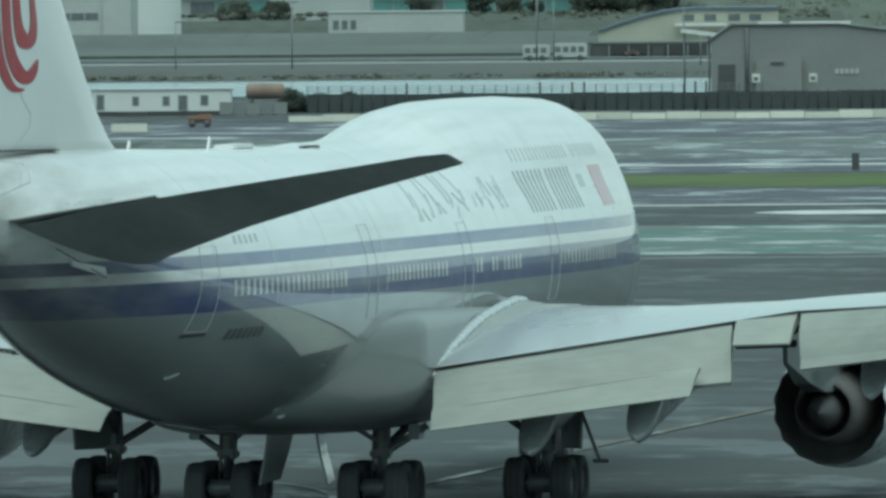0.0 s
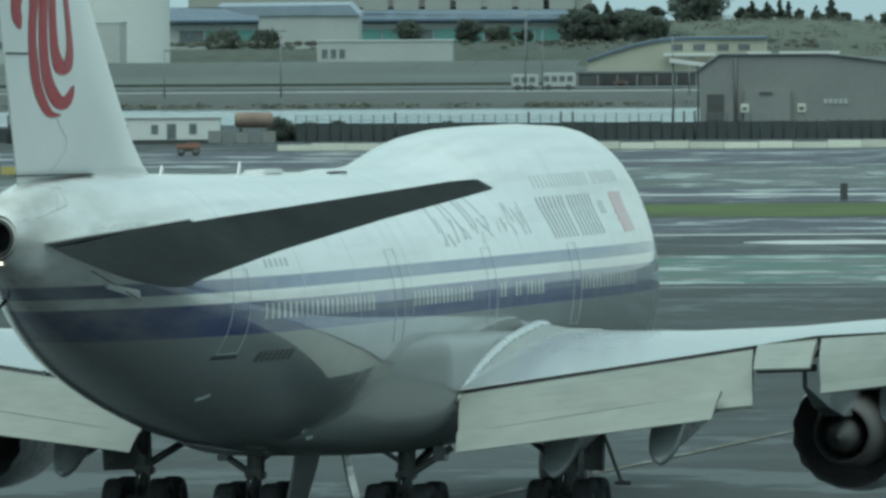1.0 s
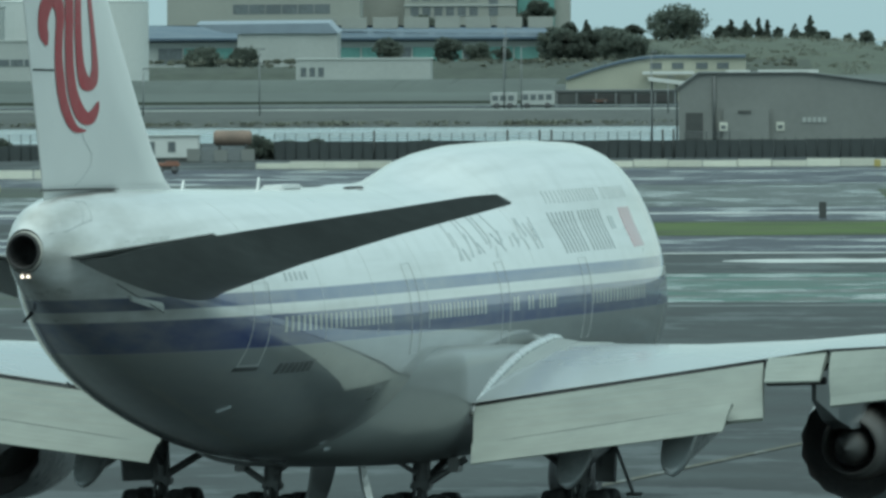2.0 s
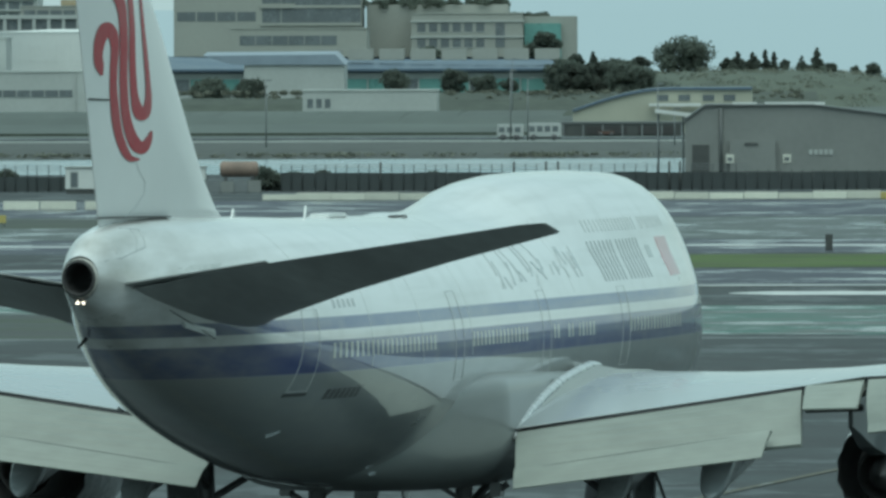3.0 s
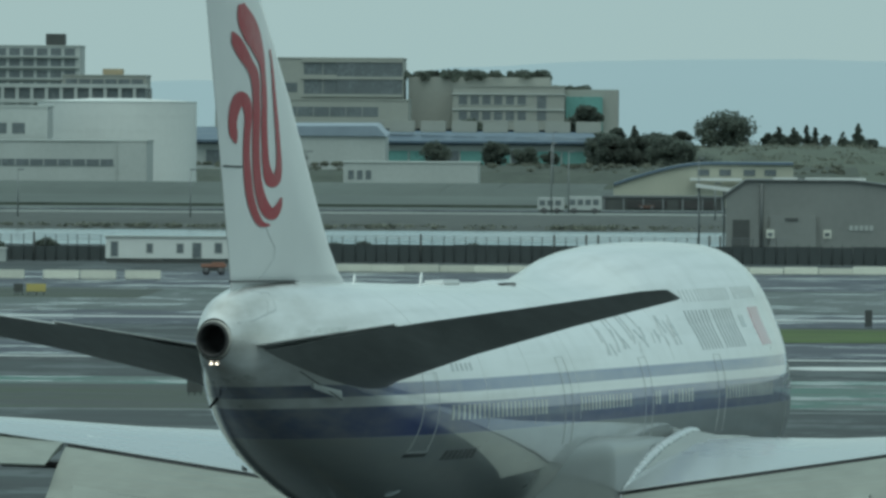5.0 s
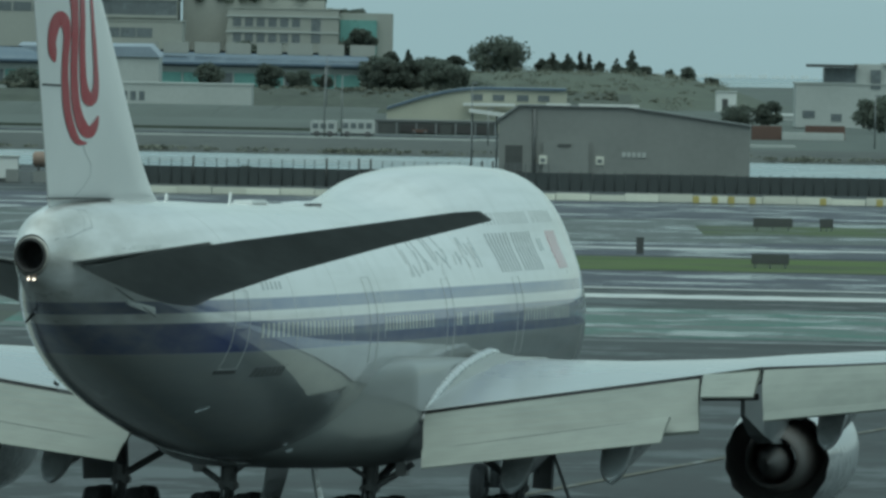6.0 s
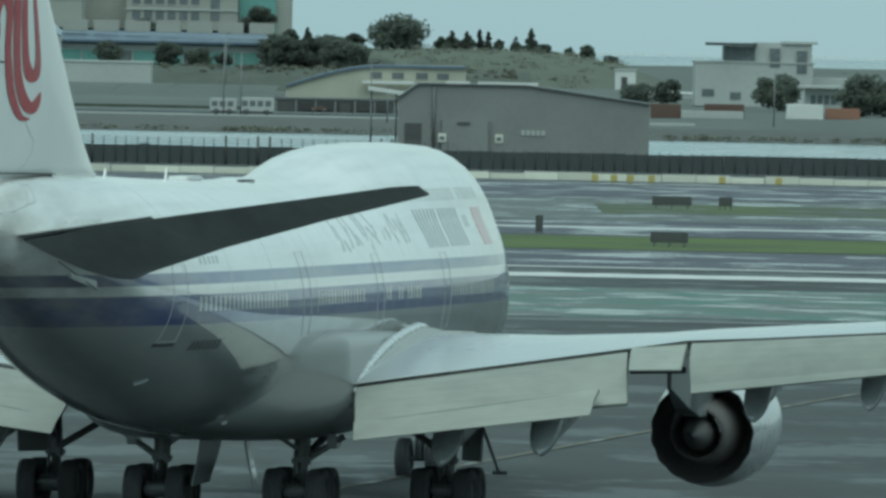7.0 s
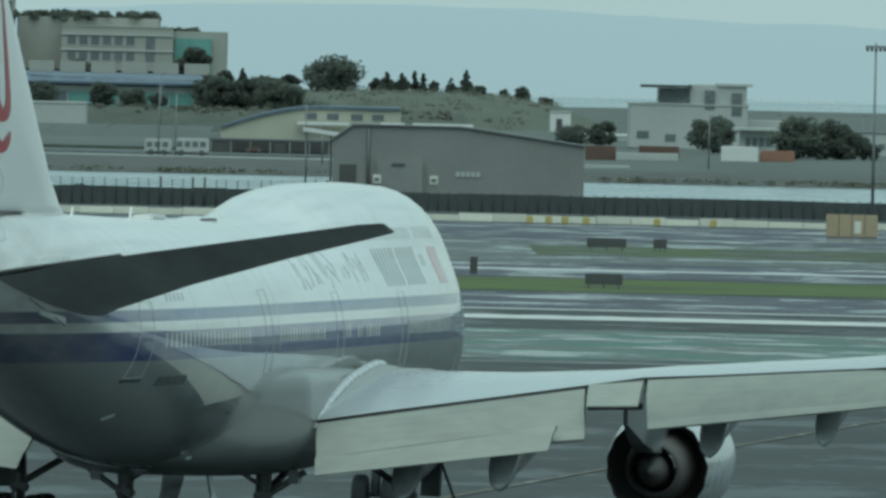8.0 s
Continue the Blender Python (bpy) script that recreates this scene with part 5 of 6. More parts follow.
def yard():
    """Clutter beside the trailer: a drum tank, screens, a hut and an orange tow cart."""
    d = tagged(new("drum_tank"), "rusty brown drum tank on a steel stand", "tank")
    d.matrix_basis = pose(-41.65, 1118, 0)
    bm = bmesh.new()
    rod(bm, (-1.72, 0, 2.06), (1.72, 0, 2.06), 0.70, 0.70, 40)
    bmesh.ops.bevel(bm, geom=[e for e in bm.edges if abs(e.verts[0].co.x - e.verts[1].co.x) < 1e-4], offset=0.16, segments=3, affect="EDGES")
    part("shell", mesh_of("shell", bm, material("rusty_brown_drum", (0.25, 0.185, 0.15), 0.7, vary=0.3, scale=1.5)), d)
    for x in (-1.2, 1.2):
        part("saddle", box_mesh("saddle", x - 0.12, x + 0.12, -0.5, 0.5, 0, 1.5, DARK_WALL, 0.02), d)
    for k in range(5):
        e = tagged(new("screen_panel"), "low grey metal screen panel beside the trailer", "screen", "screen panels in the yard")
        e.matrix_basis = pose(-44.8 + 1.22 * k, 1108 + 0.25 * (k % 2), 0)
        part("sheet", box_mesh("sheet", -0.58, 0.58, -0.03, 0.03, 0.1, 1.22 - 0.06 * (k % 3), GALVANISED if k % 2 else GREY_STEEL, 0.01), e)
        for x in (-0.5, 0.5):
            part("foot", box_mesh("foot", x - 0.05, x + 0.05, -0.3, 0.3, 0, 0.12, DARK_WALL), e)
    h = tagged(new("hut"), "small white utility hut beside the fence", "hut")
    h.matrix_basis = pose(-66.95, 1112, 0)
    part("body", box_mesh("body", -1.0, 1.0, 0, 1.6, 0, 1.15, PALE, 0.03), h)
    part("roof", box_mesh("roof", -1.1, 1.1, -0.1, 1.7, 1.154, 1.27, OFF_WHITE, 0.02), h)
    part("door", box_mesh("door", -0.3, 0.3, -0.04, 0.0, 0.05, 0.95, GALVANISED), h)
    c = tagged(new("tow_cart"), "small orange tow cart parked on the tarmac", "cart")
    c.matrix_basis = pose(-43.9, 1032, 0.02)
    bm = bmesh.new()
    box(bm, -1.05, 1.05, -0.6, 0.6, 0.62, 0.92, 0.06)
    box(bm, -0.2, 0.95, -0.55, 0.55, 0.90, 1.05, 0.06)
    part("body", mesh_of("body", bm, ORANGE), c, "orange bodywork")
    part("chassis", box_mesh("chassis", -0.9, 0.9, -0.5, 0.5, 0.3, 0.62, DARK_WALL, 0.03), c)
    tyre = rod_mesh("tyre", (0, -0.14, 0), (0, 0.14, 0), 0.3, RUBBER, None, 20)
    for x in (-0.62, 0.62):
        for y in (-0.52, 0.52):
            part("wheel", tyre, c, "", pose(x, y, 0.3))
    k = tagged(new("canopy"), "white sloping canopy roof on posts beside the hangar", "canopy")
    k.matrix_basis = pose(0, 1250, 0)
    verts = [(-4.75, -2, 6.22), (-0.75, -2, 5.72), (-0.75, 2, 5.72), (-4.75, 2, 6.22)]
    verts += [(p[0], p[1], p[2] + 0.36) for p in verts]
    part("roof", mesh_from("roof", verts, [(3, 2, 1, 0), (4, 5, 6, 7), (0, 1, 5, 4), (1, 2, 6, 5), (2, 3, 7, 6), (3, 0, 4, 7)], OFF_WHITE), k)
    for x, z in ((-4.4, 6.15), (-1.9, 5.84)):
        part("post", rod_mesh("post", (x, 0, 0), (x, 0, z), 0.1, GALVANISED), k)


yard()


def site_bus(x, wide, tall, label):
    b = tagged(new("bus"), label, "bus", "white vehicles on the far shore")
    b.matrix_basis = pose(x, 1520, land_z(x, 1520))
    bm = bmesh.new()
    box(bm, 0, wide, 0, 2.3, 0.4, tall, 0.12)
    part("body", mesh_of("body", bm, BUS_WHITE), b)
    n = max(3, int(wide / 0.95))
    for k in range(n):
        a = 0.25 + (wide - 0.4) * k / n
        part("window", box_mesh("window", a, a + (wide - 0.4) / n * 0.72, -0.03, 0.02, tall * 0.5, tall * 0.82, GLASS_DARK, 0.01), b)
    part("skirt", box_mesh("skirt", 0.1, wide - 0.1, 0.1, 2.2, 0.25, 0.42, DARK_WALL), b)
    tyre = rod_mesh("tyre", (0, -0.02, 0), (0, 0.26, 0), 0.38, RUBBER, None, 20)
    for a in (0.8, wide - 0.9):
        part("wheel", tyre, b, "", pose(a, 0, 0.38))


site_bus(-25.1, 3.3, 2.0, "white minibus with dark windows on the far shore")
site_bus(-21.4, 4.2, 2.15, "long white minibus with dark windows on the far shore")


def tank_thing(x, y, r, tall, name, label, mat):
    t = tagged(new(name), label, "tank")
    t.matrix_basis = pose(x, y, 0)
    settle(t, x, y)
    bm = bmesh.new()
    rod(bm, (0, 0, 0), (0, 0, tall), r, r, 64)
    part("shell", mesh_of("shell", bm, mat, False), t)
    bm = bmesh.new()
    rod(bm, (0, 0, tall), (0, 0, tall + 0.5), r * 1.01, r * 0.3, 64)
    part("roof", mesh_of("roof", bm, mat, False), t)
    for k in range(5):
        z = tall * (k + 1) / 6
        bm = bmesh.new()
        rod(bm, (0, 0, z), (0, 0, z + 0.06), r + 0.03, r + 0.03, 64)
        part("weld_ring", mesh_of("weld_ring", bm, mat), t)


tank_thing(-95.2, 1905, 12.2, 13.3, "storage_tank", "large white cylindrical storage tank", OFF_WHITE)
tank_thing(-133, 1960, 14, 13.5, "storage_tank", "large white cylindrical storage tank", OFF_WHITE)


def left_works():
    b = building("warehouse", "pale warehouse with a dark ribbon window", -122, -88.0, 1850, 20, 7.3, PALE, PALE, "warehouse")
    for k in range(12):
        part("window", box_mesh("window", -118 + 2.1 * k, -116.1 + 2.1 * k, 1849.9, 1850.1, 3.7, 4.7, GLASS_DARK), b)
    part("corner_bay", box_mesh("corner_bay", -92.3, -88.05, 1849.6, 1850.0, 0.3, 7.15, PALE, 0.05), b)
    g = building("plant_house", "grey concrete plant house between tanks", -113, -104, 1871, 15, 12.3, PALE, PALE)
    window_row(g, -112.5, -107, 8.4, 10.0, 1871, 2, GLASS_DARK, 0.3)
    p = building("parking_structure", "pale multi-storey parking structure", -142, -104.5, 2200, 30, 12.9, PALE, PALE)
    for k in range(14):
        part("column", box_mesh("column", -141 + 2.6 * k, -140.4 + 2.6 * k, 2199.6, 2200, 9, 16.0, PALE, 0.04), p)
    for z in (9.2, 12.9, 15.6):
        part("deck", box_mesh("deck", -142, -104.5, 2199.5, 2200.2, z, z + 0.7, PALE, 0.04), p)
    part("upper_floor", box_mesh("upper_floor", -141, -105, 2200.3, 2225, 12.9, 15.6, GLASS_DARK), p)
    t = building("apartment_tower", "grey apartment tower with open balconies", -165, -137.8, 2600, 20, 24.5, PALE, PALE)
    for z in (13.2, 15.6, 18.0, 20.4, 22.6):
        window_row(t, -164.5, -138.5, z, z + 1.55, 2600, 9, GLASS_DARK, 0.22)
        part("balcony", box_mesh("balcony", -164.8, -138.2, 2599.0, 2600, z - 0.4, z - 0.1, PALE, 0.03), t)
    part("roof_house", box_mesh("roof_house", -145, -141, 2600.2, 2606, 24.8, 27.2, DARK_WALL, 0.1), t)
    o = building("office_block", "low glass-fronted office block", -136, -119.2, 2500, 20, 18.2, TAN_WALL, TAN_WALL)
    window_row(o, -135.5, -119.6, 14.6, 17.6, 2500, 6, GLASS_DARK, 0.12)
    part("roof_house", box_mesh("roof_house", -128, -124, 2501, 2508, 18.5, 19.7, TAN_BOX, 0.1), o)


left_works()


def teal_works():
    b = building("factory_hall", "long factory hall with teal glass front and blue-grey roof", -95, -22.6, 2150, 30, 6.0, PALE, BLUE_ROOF, "factory")
    verts = [(-95.5, 2148, 6.4), (-25, 2148, 6.4), (-22.2, 2149, 6.2), (-22.2, 2178, 7.0), (-26, 2178, 8.3), (-95.5, 2178, 8.6)]
    verts += [(p[0], p[1], p[2] + 0.35) for p in verts]
    part("roof_slope", mesh_from("roof_slope", verts, [(5, 4, 3, 2, 1, 0), (6, 7, 8, 9, 10, 11)] + [(i, (i + 1) % 6, (i + 1) % 6 + 6, i + 6) for i in range(6)], BLUE_ROOF), b, "blue-grey metal roof")
    for k in range(16):
        x = -92 + 4.4 * k
        part("window", box_mesh("window", x, x + 4.1, 2149.85, 2150.1, 2.4, 5.0, TEAL if k % 3 else GLASS_DARK), b)
        part("mullion", box_mesh("mullion", x - 0.22, x - 0.06, 2149.7, 2150.1, 2.0, 5.4, PALE), b)
    for k in range(8):
        x = -66 + 5.4 * k
        part("roof_unit", box_mesh("roof_unit", x, x + 4.4, 2160, 2163, 8.2, 10.2, TAN_WALL, 0.08), b)
    g = tagged(new("gable_shed"), "pale grey shed with light blue metal roof", "shed")
    x0, x1 = -76.5, -59.6
    settle(g, x0, 2100)
    part("wall", box_mesh("wall", x0, x1, 2100, 2120, 0, 7.6, PALE, 0.05), g)
    verts = [(x0 - 7, 2099.5, 9.2), (x1 - 1.5, 2099.5, 9.4), (x1 + 0.2, 2099.5, 7.6), (x0 - 2.0, 2099.5, 7.7), (x0 - 7, 2120, 9.8), (x1 - 1.5, 2120, 9.9), (x1 + 0.2, 2120, 8.1), (x0 - 2, 2120, 8.2)]
    part("roof", mesh_from("roof", verts, [(0, 3, 2, 1), (4, 5, 6, 7), (0, 1, 5, 4), (1, 2, 6, 5), (2, 3, 7, 6), (3, 0, 4, 7)], material("pale_blue_roof", (0.26, 0.31, 0.37), 0.4, vary=0.1)), g, "light blue metal roof")
    w = building("flat_building", "low pale flat-roofed building", -60.3, -39.7, 1900, 14, 4.1, PALE, PALE)
    window_row(w, -59.8, -55.8, 1.6, 3.0, 1900, 3, GLASS_DARK, 0.35)
    part("loading_gap", box_mesh("loading_gap", -55, -47, 1899.8, 1900.1, 0.0, 0.6, DARK_WALL), w)


teal_works()


def offices():
    d = building("office_block", "tan office block with dark glass ribbons", -101, -64.8, 2400, 25, 21.6, TAN_WALL, TAN_WALL)
    for z0, z1 in ((18.6, 20.9), (14.8, 17.8)):
        window_row(d, -84, -65.2, z0, z1, 2400, 5, GLASS_DARK, 0.05)
    window_row(d, -100.5, -85, 15.2, 17.0, 2400, 4, GLASS_DARK, 0.08)
    part("glass_bay", box_mesh("glass_bay", -77.5, -64.9, 2399.7, 2400, 14.6, 21.2, GLASS_DARK), d)
    for z in (17.7, 14.3, 21.0):
        part("floor_band", box_mesh("floor_band", -84.2, -64.7, 2399.5, 2400, z, z + 0.55, TAN_WALL), d)
    m = building("office_wing", "stepped tan office wing with dark windows", -88, -62.4, 2350, 22, 13.6, TAN_WALL, TAN_WALL)
    window_row(m, -86.5, -68, 10.6, 12.4, 2350, 6, GLASS_DARK, 0.05)
    window_row(m, -76, -70, 8.0, 9.4, 2350, 3, GLASS_DARK, 0.2)
    o = building("office_block", "stepped beige office block with square windows", -55, -33.5, 2395, 20, 16.4, TAN_WALL, TAN_WALL)
    part("upper_storey", box_mesh("upper_storey", -64.0, -36.5, 2410, 2430, 8, 18.3, TAN_WALL, 0.1), o)
    rng = np.random.RandomState(31)
    tufts = [(rng.uniform(-65.5, -36.0), rng.uniform(2409, 2420), 18.2 + rng.uniform(0.0, 0.9), rng.uniform(0.6, 1.2), 0.75) for _ in range(90)]
    tufts += [(rng.uniform(-36.0, -28.0), rng.uniform(2402, 2412), 15.6 + rng.uniform(0.0, 0.7), rng.uniform(0.5, 0.9), 0.75) for _ in range(22)]
    v, f = leaf_cloud(rng, tufts, 90, 0.26)
    part("roof_planting", mesh_from("roof_planting", v, f, LEAF), o, "dark green planting along the roof edge")
    part("east_wing", box_mesh("east_wing", -33.5, -23.2, 2400, 2415, 4, 16.0, TAN_WALL, 0.1), o)
    part("glass_stair", box_mesh("glass_stair", -33.3, -26.2, 2398.5, 2400, 6, 14.6, TEAL, 0.05), o)
    for z in (13.0, 10.0):
        window_row(o, -54.2, -40.6, z, z + 1.7, 2395, 6, GLASS_DARK, 0.3, frame_mat=PALE)
    window_row(o, -39.0, -36.8, 10.0, 14.7, 2395, 1, GLASS_DARK, 0.2)
    for z in (14.8, 11.8):
        part("floor_band", box_mesh("floor_band", -55.2, -33.3, 2394.7, 2395, z + 0.1, z + 0.4, PALE), o)


offices()


def arch_hall():
    """Cream hall with a bowed roof, beside a dark open shed."""
    h = tagged(new("arched_hall"), "cream hall with bowed blue-grey roof and square windows", "hall")
    y, x0, x1 = 1600, -16.0, 7.1
    prof = [(x0 + (x1 - x0) * i / 20, 2.9 + 2.8 * min(1, math.sin(min(1.0, i / 11) * math.pi / 2))) for i in range(21)]
    settle(h, x0, y)
    n = len(prof)
    verts = [(x, y, 0) for x, z in prof] + [(x, y, z) for x, z in prof] + [(x, y + 24, 0) for x, z in prof] + [(x, y + 24, z) for x, z in prof]
    faces = []
    for i in range(n - 1):
        faces += [(i, i + 1, n + i + 1, n + i), (2 * n + i + 1, 2 * n + i, 3 * n + i, 3 * n + i + 1)]
    faces += [(0, n, 3 * n, 2 * n), (n - 1, 3 * n - 1, 4 * n - 1, 2 * n - 1)]
    part("wall", mesh_from("wall", verts, faces, CREAM), h)
    verts = [(x, y - 0.4, z + dz) for dz in (0.02, 0.32) for x, z in prof] + [(x, y + 24.4, z + dz) for dz in (0.02, 0.32) for x, z in prof]
    faces = []
    for i in range(n - 1):
        faces += [(i, i + 1, n + i + 1, n + i), (n + i, n + i + 1, 3 * n + i + 1, 3 * n + i), (i + 1, i, 2 * n + i, 2 * n + i + 1), (2 * n + i + 1, 2 * n + i, 3 * n + i, 3 * n + i + 1)]
    part("roof", mesh_from("roof", verts, faces, BLUE_ROOF), h, "bowed blue-grey roof")
    for x in (-5.2, -2.4, 0.7, 3.4):
        part("window", box_mesh("window", x, x + 1.5, y - 0.08, y + 0.1, 4.3, 5.1, GLASS_DARK), h)
    part("canopy", box_mesh("canopy", -6.2, 0.5, y - 2, y - 0.5, 3.6, 4.0, OFF_WHITE, 0.05), h, "white canopy roof")
    s = building("open_shed", "dark low open-fronted shed", -17.3, -1.7, 1580, 10, 1.5, DARK_WALL, GREY_ROOF, "shed")
    for k in range(7):
        part("post", box_mesh("post", -17.1 + 2.5 * k, -16.9 + 2.5 * k, 1579.6, 1579.8, 0, 1.45, GALVANISED), s)
    # black panels on the wall stand in for shade inside open bays
    for x, wide in ((-14.0, 5), (-7.5, 4.5)):
        part("bay", box_mesh("bay", x, x + wide, 1579.85, 1580, 0.2, 1.2, BLACK), s)
    # this cart is added where a small orange light glares
    lamp = tagged(new("glare_cart"), "small orange cart added in place of an orange light's glare", "cart")
    lamp.matrix_basis = pose(-12.2, 1578.9, land_z(-12, 1579))
    part("body", box_mesh("body", -1.0, 1.0, -0.5, 0.5, 0.25, 0.62, RUST, 0.05), lamp)
    part("seat", box_mesh("seat", -0.2, 0.5, -0.45, 0.45, 0.62, 0.85, DARK_WALL, 0.04), lamp)
    tyre = rod_mesh("tyre", (0, -0.1, 0), (0, 0.1, 0), 0.26, RUBBER, None, 16)
    for a in (-0.7, 0.7):
        part("wheel", tyre, lamp, "", pose(a, -0.5, 0.26))


arch_hall()


def control_house():
    """Pale concrete house with a flat projecting roof, seen over the containers."""
    b = building("control_house", "pale concrete building with flat projecting roof and tall windows", 40.0, 56.6, 1750, 14, 6.1, PALE, PALE)
    part("tower_block", box_mesh("tower_block", 48.4, 56.4, 1750.4, 1762, 6.1, 9.1, PALE, 0.05), b)
    part("glazed_room", box_mesh("glazed_room", 44.0, 48.4, 1750.4, 1760, 6.45, 8.5, GLASS_DARK, 0.05), b)
    part("flat_roof", box_mesh("flat_roof", 41.6, 48.6, 1748.5, 1761, 8.55, 8.95, DARK_WALL, 0.05), b)
    part("parapet", box_mesh("parapet", 52.2, 57.2, 1750, 1761, 8.9, 9.3, PALE, 0.03), b)
    for x, z0, z1 in ((50.5, 5.6, 8.3), (54.3, 4.8, 8.0)):
        part("window", box_mesh("window", x, x + 1.4, 1749.9, 1750.5, z0, z1, GLASS_DARK), b)
    for x, wide, z0 in ((41.0, 1.7, 1.4), (45.0, 1.5, 1.0)):
        part("window", box_mesh("window", x, x + wide, 1749.9, 1750.1, z0, z0 + 1.0, GLASS_DARK), b)
    part("east_wing", box_mesh("east_wing", 56.6, 66, 1754, 1764, 0, 4.2, PALE, 0.05), b)


control_house()


def container(x, y, wide, tall, mat, label):
    c = tagged(new("container"), label, "container", "containers on the far bank")
    c.matrix_basis = pose(x, y, land_z(x, y))
    part("shell", box_mesh("shell", 0, wide, 0, 2.5, 0, tall, mat, 0.05), c)
    for k in range(int(wide / 0.6)):
        part("rib", box_mesh("rib", 0.2 + 0.6 * k, 0.35 + 0.6 * k, -0.05, 0, 0.15, tall - 0.15, mat), c)


container(46.6, 1560, 4.6, 1.9, OFF_WHITE, "white shipping container on the far bank")
container(51.6, 1562, 4.3, 1.4, ORANGE, "orange-red shipping container on the far bank")
container(29.6, 1562, 3.8, 1.8, RUST, "rusty brown shipping container on the far bank")
container(33.4, 1560, 7.8, 1.0, PALE, "pale flat container on the far bank")
container(36.5, 1568, 5.0, 1.8, RUST, "rusty brown shipping container on the far bank")


def embankment(name, x0, x1, y0, slope, deep, tall, mat, label, seed, rough=0.35):
    """A stony bank: a long ridge with an uneven face."""
    rng = np.random.RandomState(seed)
    nx = int((x1 - x0) / 1.2)
    verts, faces = [], []
    prof = [(0, 0.0), (0.15, 0.45), (0.35, 0.8), (0.6, 1.0), (1.0, 1.0)]
    m = len(prof)
    for i in range(nx + 1):
        x = x0 + (x1 - x0) * i / nx
        for k, (u, v) in enumerate(prof):
            j = rough * rng.uniform(-1, 1) if 0 < k < m - 1 else 0
            verts.append((x + j, y0 + slope * x + deep * u + j * 2, max(0.0, tall * v + 0.3 * j)))
    for i in range(nx):
        for k in range(m - 1):
            a = i * m + k
            faces.append((a, a + m, a + m + 1, a + 1))
    return tagged(new(name, mesh_from(name, verts, faces, mat)), label, "bank", kind="structure")


embankment("bank", -400, 400, 1418, 0.0, 30, 1.25, MUD, "dark stony bank of the harbour channel", 3)
embankment("verge", -400, 24, 1447, 0.0, 49, 1.27, MUD, "dark stony verge below the shore road", 8)
embankment("bank", -400, -20, 1780, 0.0, 60, 3.0, FIELD, "grey-green earth bank", 5, 0.5)
embankment("bank", -62, 18, 1930, 0.0, 70, 5.0, HEDGE, "green overgrown slope below the factory", 6, 0.6)
embankment("bank", -92, -60, 1932, 0.0, 40, 4.3, HEDGE, "green overgrown slope beside the tanks", 7, 0.6)


def shore_kerb():
    """A thin pale concrete kerb that runs along the shore road."""
    rng = random.Random(21)
    x = -150.0
    wall = tagged(new("kerb"), "thin pale concrete kerb along the shore road", "kerb", kind="structure")
    while x < 26:
        wide = rng.uniform(5.0, 9.0)
        part("kerb_stone", box_mesh("kerb_stone", x, x + wide - 0.06, 1500, 1500.5, 1.05, 1.45 + rng.uniform(-0.05, 0.04), PALE, 0.03), wall)
        x += wide


shore_kerb()
tagged(new("road", box_mesh("road", -400, 26, 1540, 1552, 1.0, 1.34, RUNWAY)), "grey shore road beyond the channel", "road", kind="structure")
tagged(new("bank", box_mesh("bank", -400, 16, 1600, 1604, 1.0, 1.62, HEDGE, 0.2)), "low dark hedge bank behind the shore road", "bank", kind="structure")

CREST = ([-30, -10, 5, 20, 30, 38, 46, 75], [6.4, 7.2, 7.8, 7.6, 6.9, 5.2, 2.2, 1.9])


def hill_z(x, y):
    """Height of the hill's ground, which rises away from the channel."""
    crest, u = float(np.interp(x, *CREST)), min(1.0, max(0.0, (y - 2080) / 160))
    z = crest * math.sin(min(1, u * 1.25) * math.pi / 2) ** 1.2
    return max(1.2, z + 0.45 * noise.noise((x * 0.35, u * 14, 3.1)) * min(1, u * 4) * (1 if crest > 0.5 else 0))


def hill():
    """The low scrubby hill with trees along its top."""
    n, m = 90, 22
    verts, faces = [], []
    for i in range(n + 1):
        x = -30 + 105 * i / n
        for j in range(m + 1):
            y = 2080 + 160 * j / m
            verts.append((x, y, hill_z(x, y)))
    for i in range(n):
        for j in range(m):
            a = i * (m + 1) + j
            faces.append((a, a + m + 1, a + m + 2, a + 1))
    return tagged(new("hill", mesh_from("hill", verts, faces, SCRUB, True)), "low scrub-covered hill beyond the airfield", "hill", kind="structure")


hill()


